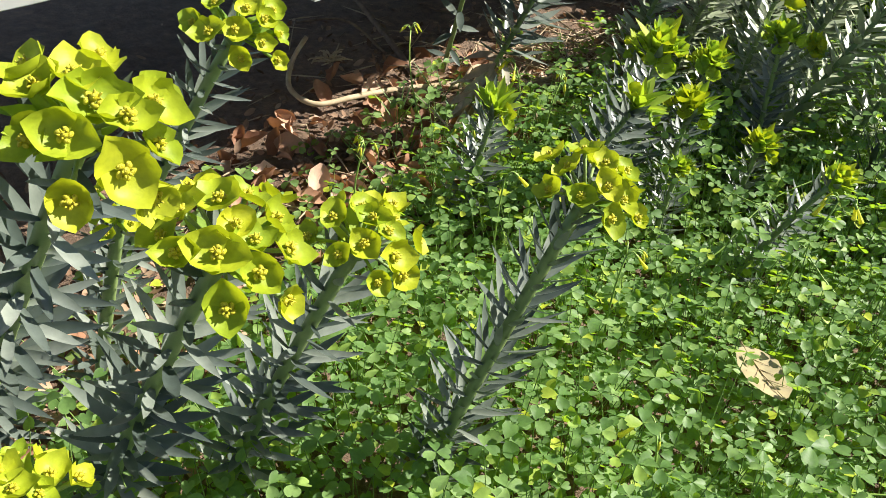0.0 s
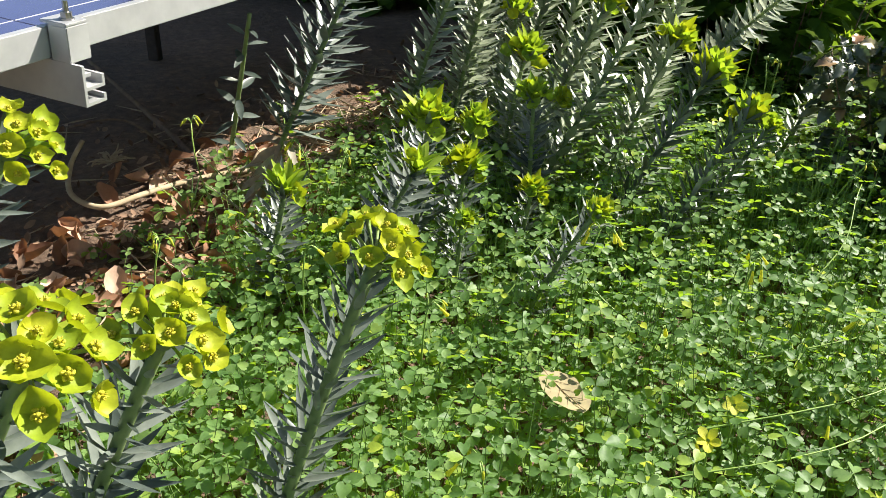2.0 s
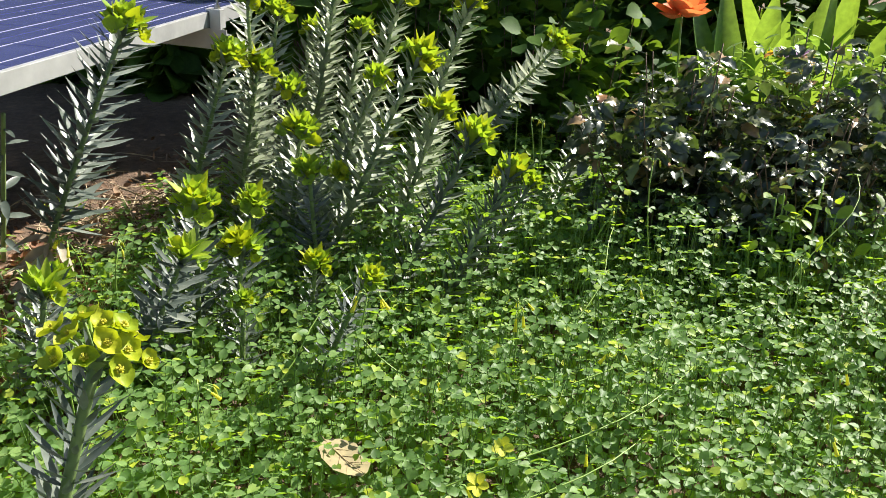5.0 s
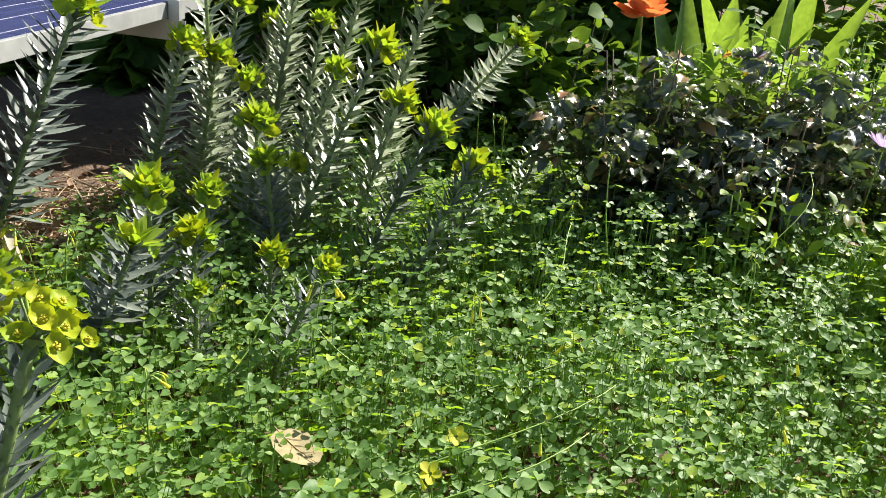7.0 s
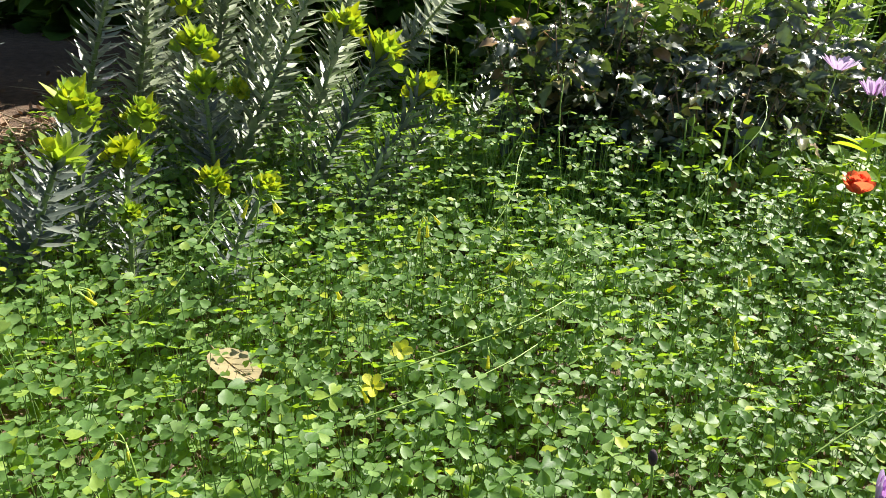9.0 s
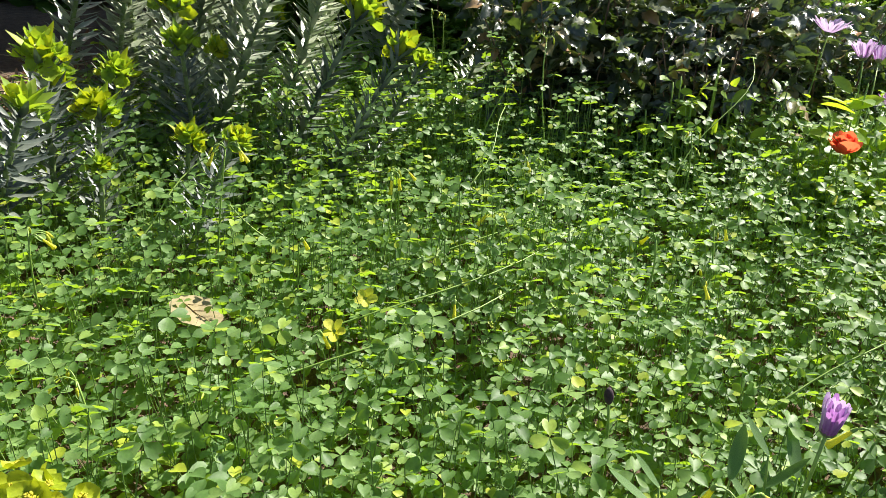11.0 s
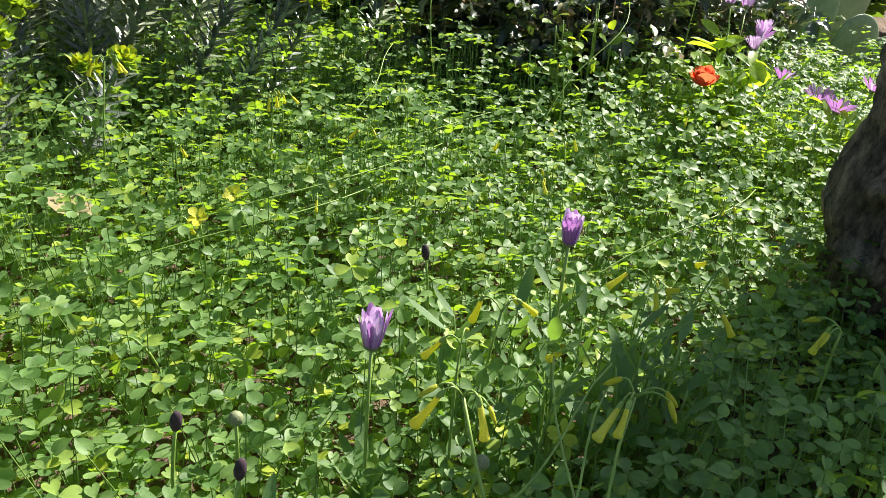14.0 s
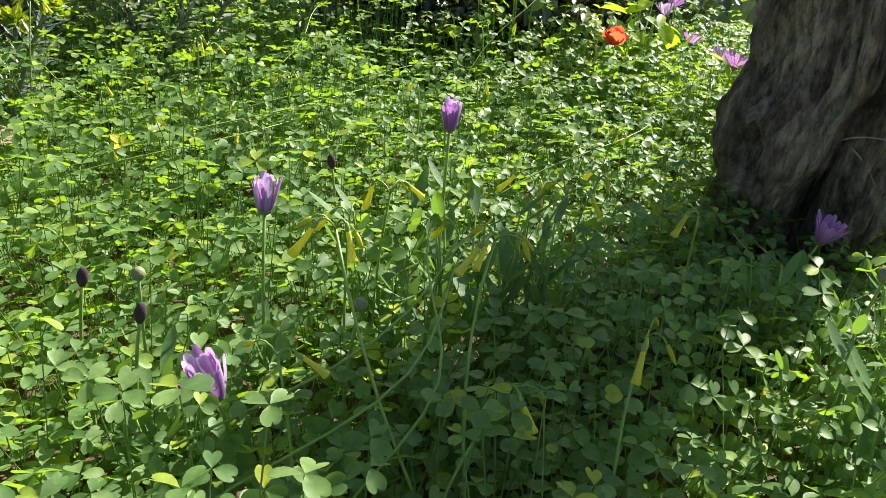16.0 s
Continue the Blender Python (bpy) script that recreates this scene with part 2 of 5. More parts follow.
CELL_BACK = plain_mat("cell_gap", [(0.3, (0.50, 0.50, 0.56)), (0.7, (0.60, 0.60, 0.66))], 20, 0.35, bump=0)


# ---- building helpers ----
def soil_z(x, y):
    s = min(max((0.25 - x) / 0.65, 0.0), 1.0)
    s = s * s * (3 - 2 * s)
    return 0.012 + 0.098 * s + 0.018 * (noise.noise(Vector((x * 2.3, y * 2.3, 0.0))))


def clover_edge(y):
    """Where the clover ends and the bare litter begins."""
    return float(np.interp(y, (0.0, 0.3, 0.6, 0.95, 1.1, 1.35, 1.6, 1.9, 2.3, 2.8), (-0.34, -0.37, -0.40, -0.38, -0.34, -0.33, -0.24, -0.10, 0.15, 0.5))) + 0.06 * noise.noise(Vector((y * 5, 3.3, 0)))


def mesh_of(name, verts, faces, mat, smooth=True):
    me = bpy.data.meshes.new(name)
    me.from_pydata([tuple(v) for v in verts], [], faces)
    if mat:
        me.materials.append(mat)
    if smooth:
        me.polygons.foreach_set("use_smooth", [True] * len(me.polygons))
    me.update()
    return me


def thing(name, label, category, at=(0, 0, 0), group="", kind=""):
    ob = new(name)
    ob.empty_display_size = 0.02
    ob.location = at
    return tagged(ob, label, category, group, kind)


def part(name, me, parent, m=None, label=""):
    """One mesh object under a thing or a part; m is its pose in the parent's space."""
    ob = new(name, me)
    ob.parent = parent
    if m is not None:
        ob.matrix_basis = m
    if label:
        ob["label"] = label
    return ob


def tube_data(points, radii, sides=7, cap=True):
    """A tube along points."""
    pts = [Vector(p) for p in points]
    verts, faces = [], []
    ref = Vector((0.13, 0.31, 0.94))
    for i, p in enumerate(pts):
        d = (pts[min(i + 1, len(pts) - 1)] - pts[max(i - 1, 0)]).normalized()
        a = d.cross(ref if abs(d.dot(ref)) < 0.95 else Vector((1, 0, 0))).normalized()
        b = d.cross(a)
        for k in range(sides):
            t = 2 * math.pi * k / sides
            verts.append(p + (a * math.cos(t) + b * math.sin(t)) * radii[i])
        if i:
            o = (i - 1) * sides
            for k in range(sides):
                faces.append((o + k, o + (k + 1) % sides, o + sides + (k + 1) % sides, o + sides + k))
    if cap:
        faces.append(tuple(reversed(range(sides))))
        faces.append(tuple(range(len(verts) - sides, len(verts))))
    return verts, faces


def bend(a, b, sag, n=8):
    """Points from a to b, bowed by the vector sag."""
    a, b, sag = Vector(a), Vector(b), Vector(sag)
    return [a.lerp(b, k / n) + sag * (4 * (k / n) * (1 - k / n)) for k in range(n + 1)]


def aim(at, along, up=(0, 0, 1), scale=1.0, spin=0.0):
    """A pose at a place with its x along a direction and its z towards up."""
    x = Vector(along).normalized()
    u = Vector(up)
    if abs(x.dot(u.normalized())) > 0.98:
        u = Vector((1, 0, 0))
    y = u.cross(x).normalized()
    z = x.cross(y)
    r = Matrix((x, y, z)).transposed().to_4x4()
    if spin:
        r = r @ Matrix.Rotation(spin, 4, "X")
    s = scale if hasattr(scale, "__len__") else (scale, scale, scale)
    return Matrix.Translation(at) @ r @ Matrix.Diagonal((*s, 1))


def blade_data(width, fold, curl, n=6, shape="lance", seed=0):
    """A leaf of length 1 along x: two halves that meet in a keel, curling by curl."""
    verts, faces = [], []
    for i in range(n + 1):
        t = i / n
        if shape == "lance":
            w = width * 0.5 * (math.sin(math.pi * min(1, t * 0.93 + 0.09)) ** 0.8)
        elif shape == "oval":
            w = width * 0.5 * (math.sin(math.pi * (0.05 + 0.95 * t)) ** 0.6)
        elif shape == "petal":
            w = width * 0.5 * min(1.0, 0.35 + 1.1 * t) * (1 - 0.55 * max(0.0, (t - 0.75) / 0.25) ** 2)
        else:
            w = width * 0.5 * (1 - t) ** 0.55 * (0.8 + 0.35 * math.sin(math.pi * t))
        if i == n and shape != "petal":
            w = 0.004
        z = curl * t * t
        verts += [(t, w, z + fold * w), (t, 0, z), (t, -w, z + fold * w)]
        if i:
            o = 3 * (i - 1)
            faces += [(o, o + 1, o + 4, o + 3), (o + 1, o + 2, o + 5, o + 4)]
    return verts, faces


def scatter_mesh(name, verts, faces, mats, material, smooth=False):
    """Many copies of one small form joined into one mesh; mats is an array of 4 x 4 poses."""
    v = np.asarray(verts, float)
    mats = np.asarray(mats, float)
    n, k = len(mats), len(v)
    out = np.einsum("nij,kj->nki", mats[:, :3, :3], v) + mats[:, None, :3, 3]
    loops = np.concatenate([np.asarray(f) for f in faces])
    sizes = np.array([len(f) for f in faces])
    all_loops = (loops[None] + (np.arange(n) * k)[:, None]).ravel()
    all_sizes = np.tile(sizes, n)
    starts = np.r_[0, np.cumsum(all_sizes)[:-1]]
    me = bpy.data.meshes.new(name)
    me.vertices.add(n * k)
    me.vertices.foreach_set("co", out.ravel())
    me.loops.add(len(all_loops))
    me.loops.foreach_set("vertex_index", all_loops.astype(np.int32))
    me.polygons.add(len(all_sizes))
    me.polygons.foreach_set("loop_start", starts.astype(np.int32))
    if smooth:
        me.polygons.foreach_set("use_smooth", np.ones(len(all_sizes), bool))
    me.materials.append(material)
    me.update(calc_edges=True)
    me.validate()
    return me


def join_data(*pieces):
    verts, faces = [], []
    for v, f in pieces:
        o = len(verts)
        verts += list(v)
        faces += [tuple(i + o for i in g) for g in f]
    return verts, faces


def moved(data, m):
    v, f = data
    return [m @ Vector(p) for p in v], f


def ball_data(rx, ry, rz, rings=5, sides=8):
    verts, faces = [(0, 0, -rz)], []
    for i in range(1, rings):
        a = -math.pi / 2 + math.pi * i / rings
        for k in range(sides):
            t = 2 * math.pi * k / sides
            verts.append((rx * math.cos(a) * math.cos(t), ry * math.cos(a) * math.sin(t), rz * math.sin(a)))
    verts.append((0, 0, rz))
    for k in range(sides):
        faces.append((0, 1 + (k + 1) % sides, 1 + k))
        for i in range(rings - 2):
            o = 1 + i * sides
            faces.append((o + k, o + (k + 1) % sides, o + sides + (k + 1) % sides, o + sides + k))
        o = 1 + (rings - 2) * sides
        faces.append((o + k, o + (k + 1) % sides, len(verts) - 1))
    return verts, faces


def box_data(x0, x1, y0, y1, z0, z1, bevel=0.0):
    bm = bmesh.new()
    bmesh.ops.create_cube(bm, size=1)
    for v in bm.verts:
        v.co = Vector(((x0, x1)[v.co.x > 0], (y0, y1)[v.co.y > 0], (z0, z1)[v.co.z > 0]))
    if bevel:
        bmesh.ops.bevel(bm, geom=bm.edges[:], offset=bevel, segments=2, affect="EDGES")
    bm.verts.index_update()
    data = [v.co.copy() for v in bm.verts], [tuple(v.index for v in f.verts) for f in bm.faces]
    bm.free()
    return data


rng = random.Random(11)

# ---- ground ----
def build_ground():
    """One sheet: fine round the bed, coarse out to the horizon."""
    xs = np.r_[-900, -300, -80, -25, -8, -4, np.linspace(-2.0, 3.2, 131), 4.5, 8, 25, 80, 300, 900]
    ys = np.r_[-900, -300, -80, -25, -8, -3, np.linspace(-1.2, 4.0, 131), 5.5, 9, 25, 80, 300, 900]
    verts, faces = [], []
    for y in ys:
        for x in xs:
            near = abs(x) < 3.3 and abs(y) < 4.1
            z = soil_z(x, y) if near else 0.05
            if near:
                z += 0.006 * noise.noise(Vector((x * 17, y * 17, 4)))
            verts.append((x, y, z))
    w = len(xs)
    for j in range(len(ys) - 1):
        for i in range(w - 1):
            o = j * w + i
            faces.append((o, o + 1, o + w + 1, o + w))
    ob = new("ground", mesh_of("ground", verts, faces, SOIL))
    tagged(ob, "dark brown garden soil under clover and leaf litter", "ground", kind="structure")


build_ground()

# ---- solar panel ----
EDGE = Vector((-0.346, 1.2, 0.525))   # on the lower front edge of the frame
EDGE_DIR = Vector((0.2216, 0.9751, 0.0)).normalized()
PANEL_TILT = radians(3)
IN_DIR = Vector((-EDGE_DIR.y, EDGE_DIR.x, 0)) * math.cos(PANEL_TILT) + Vector((0, 0, math.sin(PANEL_TILT)))
PANEL_M = Matrix((EDGE_DIR, IN_DIR, EDGE_DIR.cross(IN_DIR))).transposed().to_4x4()
PANEL_M.translation = EDGE
PANEL_SEAM = -0.585  # along the edge, from its reference point


def build_panel(x0, x1, label):
    """A framed solar panel: x along its low edge, y up its slope, z out of its face."""
    deep, h = 0.99, 0.037
    p = thing("solar_panel", label, "solar panel", group="solar panels")
    p.matrix_basis = PANEL_M
    for nm, box in (("frame_bar", (x0, x1, 0, 0.011, 0, h)), ("frame_bar", (x0, x1, deep - 0.011, deep, 0, h)),
                    ("frame_bar", (x0, x0 + 0.011, 0.011, deep - 0.011, 0, h)), ("frame_bar", (x1 - 0.011, x1, 0.011, deep - 0.011, 0, h))):
        part(nm, mesh_of(nm, *box_data(*box, bevel=0.0012), ALU, smooth=False), p)
    part("backsheet", mesh_of("backsheet", *box_data(x0 + 0.0115, x1 - 0.0115, 0.0115, deep - 0.0115, 0.026, 0.0335), CELL_BACK, smooth=False), p)
    pitch, cell = 0.1620, 0.1590
    nx, ny = int((x1 - x0 - 0.02) / pitch), int((deep - 0.012) / pitch)
    sx = x0 + (x1 - x0 - nx * pitch) / 2
    sy = (deep - ny * pitch) / 2
    c = 0.004
    oct_v = [(c, 0, 0), (cell - c, 0, 0), (cell, c, 0), (cell, cell - c, 0), (cell - c, cell, 0), (c, cell, 0), (0, cell - c, 0), (0, c, 0)]
    oct_v += [(x, y, 0.0012) for x, y, _ in oct_v]
    oct_f = [tuple(range(8, 16))] + [(k, (k + 1) % 8, 8 + (k + 1) % 8, 8 + k) for k in range(8)]
    cell_me = mesh_of("cell", oct_v, oct_f, CELL, smooth=False)
    bars = [box_data(0, cell, cell * f - 0.0008, cell * f + 0.0008, 0.0012, 0.0016) for f in (0.25, 0.75)]
    lines = []
    for i in range(nx):
        for j in range(ny):
            m = Matrix.Translation((sx + i * pitch, sy + j * pitch, 0.0336))
            part("cell", cell_me, p, m)
            lines += [moved(b, m) for b in bars]
    part("busbar", mesh_of("busbar", *join_data(*lines), CELL_BACK, smooth=False), p)
    return p


build_panel(PANEL_SEAM + 0.004, PANEL_SEAM + 1.65, "blue solar panel in a silver aluminium frame over dry litter")
build_panel(PANEL_SEAM - 1.65, PANEL_SEAM - 0.004, "blue solar panel in a silver aluminium frame beside another")


def build_rail(x):
    """An aluminium mounting rail with open slots, running up the slope under the panels."""
    p = thing("mounting_rail", "grey aluminium mounting rail with open slots under the panels", "rail", group="mounting rails")
    p.matrix_basis = PANEL_M @ Matrix.Translation((x, 0, 0))
    outline = [(-0.017, -0.052), (0.017, -0.052), (0.017, -0.042), (0.013, -0.042), (0.013, -0.048), (-0.013, -0.048), (-0.013, -0.033), (0.017, -0.033), (0.017, -0.018),
               (0.013, -0.018), (0.013, -0.029), (-0.013, -0.029), (-0.013, -0.016), (-0.004, -0.016), (-0.004, -0.012), (-0.013, -0.012), (-0.013, -0.002), (-0.017, -0.002)]
    n = len(outline)
    bars = [(a, y, b) for y in (-0.045, 1.03) for a, b in outline], [tuple(range(n)), tuple(reversed(range(n, 2 * n)))] + [(k, k + n, (k + 1) % n + n, (k + 1) % n) for k in range(n)]
    part("rail_profile", mesh_of("rail_profile", *bars, ALU, smooth=False), p)
    # added unseen post; its dark colour hides it in the shade beneath
    for s in (0.90,):
        foot = (PANEL_M @ Vector((x, s, -0.052)))
        z0 = soil_z(foot.x, foot.y) - 0.02
        m = p.matrix_basis.inverted() @ Matrix.Translation((foot.x, foot.y, 0))
        part("support_post", mesh_of("support_post", *box_data(-0.016, 0.016, -0.016, 0.016, z0, foot.z + 0.004, 0.002), POST_DARK, smooth=False), p, m)
    return p


def build_clamp(x):
    """An end clamp that grips the frame's edge, with its bolt."""
    c = thing("panel_clamp", "small grey aluminium clamp with a bolt on the frame edge", "clamp", group="panel clamps")
    c.matrix_basis = PANEL_M @ Matrix.Translation((x, 0, 0))
    body = join_data(box_data(-0.017, 0.017, -0.030, -0.002, -0.002, 0.0405, 0.001), box_data(-0.017, 0.017, -0.030, 0.009, 0.0405, 0.0445, 0.001))
    part("clamp_body", mesh_of("clamp_body", *body, ALU, smooth=False), c)
    part("washer", mesh_of("washer", *tube_data([(0, -0.016, 0.0445), (0, -0.016, 0.0465)], [0.0085, 0.0085], 14), STEEL, smooth=False), c)
    part("nut", mesh_of("nut", *tube_data([(0, -0.016, 0.0465), (0, -0.016, 0.0535)], [0.0068, 0.0068], 6), STEEL, smooth=False), c)
    part("bolt", mesh_of("bolt", *tube_data([(0, -0.016, 0.0535), (0, -0.016, 0.066)], [0.0036, 0.0034], 8), STEEL, smooth=False), c)


for rx in (-0.392, 0.82):
    build_rail(rx)
    build_clamp(rx)


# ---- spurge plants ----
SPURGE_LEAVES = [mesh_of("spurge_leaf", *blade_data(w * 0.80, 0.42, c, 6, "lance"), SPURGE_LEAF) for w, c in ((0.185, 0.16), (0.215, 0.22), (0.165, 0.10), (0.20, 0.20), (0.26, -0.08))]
WITHERED = mesh_of("withered_leaf", *blade_data(0.30, 0.5, -0.35, 6, "lance"), WITHERED_LEAF)
SMALL_BLADE = blade_data(0.20, 0.24, 0.14, 4, "lance")


def cup_data(seed):
    """A cup of two broad bracts joined at the base, each ending in a short point, with wavy rims."""
    r = random.Random(seed)
    verts, faces = [], []
    rows, cols = 5, 11
    for half in (0, 1):
        o = len(verts)
        ph, grow, lift = r.uniform(0, 6), r.uniform(0.90, 1.15), r.uniform(0.30, 0.70)
        for i in range(rows + 1):
            t = i / rows
            for k in range(cols):
                q = -1 + 2 * k / (cols - 1)
                a = half * math.pi + q * radians(112)
                rim = grow * (1.0 - 0.20 * q * q + 0.22 * math.exp(-(q / 0.16) ** 2))
                wave = t * t * (0.18 * math.sin(8 * q + ph) + 0.09 * math.sin(17 * q + 2 * ph) + r.uniform(-0.07, 0.07))
                rad = rim * (0.06 + 0.94 * t ** 0.8) * (1 - 0.05 * t ** 4)
                z = 0.04 * half + 0.12 * t + lift * t ** 2.6 + wave - 0.20 * t * abs(q) ** 3
                verts.append((rad * math.cos(a), rad * math.sin(a) * 0.94, z))
        for i in range(rows):
            for k in range(cols - 1):
                v = o + i * cols + k
                faces.append((v, v + cols, v + cols + 1, v + 1))
    return verts, faces


CUPS = [mesh_of("bract_cup", *cup_data(s), BRACT) for s in range(5)]
CUPS_GREEN = [mesh_of("bract_cup", *cup_data(s + 9), BRACT_GREEN) for s in range(3)]


def nectary_data():
    """Five fat glands round a stubby capsule, with a few short stamens."""
    pieces = [moved(ball_data(0.20, 0.13, 0.12, 4, 7), Matrix.Translation((0.27 * math.cos(a), 0.27 * math.sin(a), 0.30)) @ Matrix.Rotation(a + 0.9, 4, "Z")) for a in (0.3, 1.6, 2.8, 4.1, 5.3)]
    pieces.append(moved(ball_data(0.17, 0.17, 0.24, 5, 7), Matrix.Translation((0.04, 0, 0.42))))
    pieces += [moved(ball_data(0.06, 0.06, 0.20, 4, 5), Matrix.Translation((0.15 * math.cos(a), 0.15 * math.sin(a), 0.52)) @ Matrix.Rotation(0.5, 4, (-math.sin(a), math.cos(a), 0))) for a in (0.9, 2.3, 3.6, 4.9)]
    return join_data(*pieces)


NECT = mesh_of("nectary", *nectary_data(), NECTARY)
RAY_DATA = tube_data([(0, 0, 0), (1, 0, 0)], [0.055, 0.07], 4)
RAY = mesh_of("ray", *tube_data([(0, 0, 0), (0.5, 0, 0.03), (1, 0, 0)], [0.055, 0.05, 0.07], 6), SPURGE_STEM)
RAY_YELLOW = mesh_of("ray", *tube_data([(0, 0, 0), (0.5, 0, 0.03), (1, 0, 0)], [0.055, 0.05, 0.07], 6), BRACT_GREEN)
BRACT_BLADES = [mesh_of("bract", *blade_data(0.30, 0.40, -0.10, 5, "lance"), m) for m in (BRACT, BRACT_GREEN)]
HEAD_LEAF = mesh_of("head_leaf", *blade_data(0.38, 0.3, -0.08, 5, "lance"), BRACT_GREEN)


def spurge(base, head, size=0.085, leaf=0.046, count=70, style="open", lower=0.12, bow=0.02, seed=0, withered=0.0):
    """A spurge stem set all round with pointed grey leaves, with a head of yellow-green cups."""
    r = random.Random(seed * 7 + 3)
    base, head = Vector(base), Vector(head)
    size *= 1.0 if style == "open" else 1.28
    words = {"open": "leaning spurge stem with pointed blue-grey leaves and open yellow-green flower head",
             "mid": "leaning spurge stem with blue-grey leaves and a dense yellow-green head",
             "young": "leafy grey-green spurge stem with a tight young green flower head",
             "leafy": "leafy spurge stem topped by broad bright green young leaves",
             "bare": "tall grey spurge stem with few broad drooping leaves"}[style]
    p = thing("spurge_plant", words, "spurge plant", base, group="spurge plants in the bed")
    axis = (head - base)
    length = axis.length
    sag = Vector((axis.x, axis.y, 0)) * (-bow / max(length, 0.01)) + Vector((0, 0, -bow * 0.3)) if style != "bare" else Vector((0, 0, 0))
    foot = Vector((0, 0, -0.03))
    pts = [foot] + bend((0, 0, 0), axis, sag, 9)
    thick = 0.0066 if style == "open" and size > 0.06 else 0.0048
    part("stem", mesh_of("stem", *tube_data(pts, [thick * (1.15 - 0.35 * k / 10) for k in range(11)], 8), SPURGE_STEM), p)

    def at(t):
        k = min(int(t * 9), 8)
        f = t * 9 - k
        return pts[k + 1].lerp(pts[k + 2], f), (pts[k + 2] - pts[k + 1]).normalized()

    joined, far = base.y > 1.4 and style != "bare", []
    ang = r.uniform(0, 6)
    if style == "bare":
        count = 16
    elif style != "open":
        count = max(count, min(int(length * 280), 165))
    else:
        count = int(count * 1.32)
    for i in range(count):
        t = lower + (0.985 - lower) * (i + r.uniform(-0.2, 0.2)) / count
        t = min(max(t, 0.0), 0.99)
        pos, d = at(t)
        ang += 2.39996
        u = d.cross(Vector((0.3, 0.1, 1))).normalized()
        w = d.cross(u)
        out = u * math.cos(ang) + w * math.sin(ang)
        open_a = radians(r.gauss(60 if style == "open" else 74, 6) - 8 * t) if style != "bare" else radians(r.gauss(80, 12))
        along = d * math.cos(open_a) + out * math.sin(open_a)
        ln = leaf * (0.78 + 0.34 * math.sin(math.pi * min(1, t * 0.9 + 0.12))) * r.uniform(0.84, 1.06)
        m = aim(pos + out * thick * 0.7, along, d, (ln, ln * {"bare": 1.5, "open": 1.0}.get(style, 1.25), ln), r.uniform(-0.25, 0.25))
        if t < withered:
            hang = (out * 0.8 - d * r.uniform(0.2, 0.9)).normalized()
            part("withered_leaf", WITHERED, p, aim(pos + out * thick * 0.7, hang, d, ln * r.uniform(0.5, 0.85), r.uniform(-0.8, 0.8)))
            continue
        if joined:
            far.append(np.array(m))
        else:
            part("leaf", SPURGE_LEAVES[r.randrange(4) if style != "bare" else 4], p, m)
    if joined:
        # far stems take the paler leaf with sunlight in its colour
        o = part("foliage", scatter_mesh("foliage", *SMALL_BLADE, far, SPURGE_FAR_LIT, True), p)
        o["kind"] = "stuff"
    if style == "bare":
        return p
    top, d = at(0.999)
    u = d.cross(Vector((0.2, 0.1, 1))).normalized()
    w = d.cross(u)
    n = 15 if style == "open" else (2 if style == "leafy" else 10)
    n = n if size > 0.06 else max(2, n - 3)
    rays = [moved(ball_data(thick * 1.3, thick * 1.3, thick * 1.6), Matrix.Translation(top))]
    cups = []
    for i in range(n):
        f = (i + 0.5) / n
        if style == "open":
            polar = radians(4 + 80 * f ** 0.62) if i else 0.05
        else:
            polar = radians(4 + 56 * f ** 0.6)
        a = i * 2.39996 + r.uniform(-0.2, 0.2)
        out = d * math.cos(polar) + (u * math.cos(a) + w * math.sin(a)) * math.sin(polar)
        ln = size * (0.39 if style == "open" else 0.30) * r.uniform(0.82, 1.12) * (1.1 - 0.2 * math.cos(polar))
        cups.append((out, ln, top + out * ln - d * (size * 0.20 * f if style != "open" else 0)))
        if style != "open":
            rays.append(moved(RAY_DATA, aim(top, out, d, (ln, 0.018, 0.018))))
    hd = part("flower_head", mesh_of("flower_head", *join_data(*rays), SPURGE_STEM if style == "open" else BRACT_GREEN), p,
              None, "green young flower head" if style == "young" else "yellow-green flower head")
    for i, (out, ln, tip) in enumerate(cups):
        if style == "open":
            part("ray", RAY if r.random() < 0.5 else RAY_YELLOW, hd, aim(top, out, d, (ln, 0.022, 0.022)))
        face = (out * 0.9 + d * 0.35 + Vector((r.uniform(-0.4, 0.4), r.uniform(-0.55, 0.2), r.uniform(0.0, 0.5)))).normalized()
        if style == "open":
            rad = size * r.uniform(0.104, 0.150)
            m = aim(tip, face.orthogonal(), face, (rad, rad * r.uniform(0.84, 1.0), rad * r.uniform(0.8, 1.1)), 0) @ Matrix.Rotation(r.uniform(0, 6), 4, "Z")
            cup = part("bract_cup", r.choice(CUPS), hd, m)
            # the nectaries sit inside the cup
            nec = new("nectary", NECT)
            nec.parent = hd
            nec.matrix_basis = m @ Matrix.Diagonal((0.8, 0.8, 0.8, 1))
        else:
            rad = size * r.uniform(0.105, 0.150)
            m = aim(tip, face.orthogonal(), face, (rad, rad * 0.85, rad * 1.35), 0) @ Matrix.Rotation(r.uniform(0, 6), 4, "Z")
            part("bract_cup", r.choice(CUPS_GREEN if r.random() < (0.65 if style == "young" else 0.3) else CUPS), hd, m)
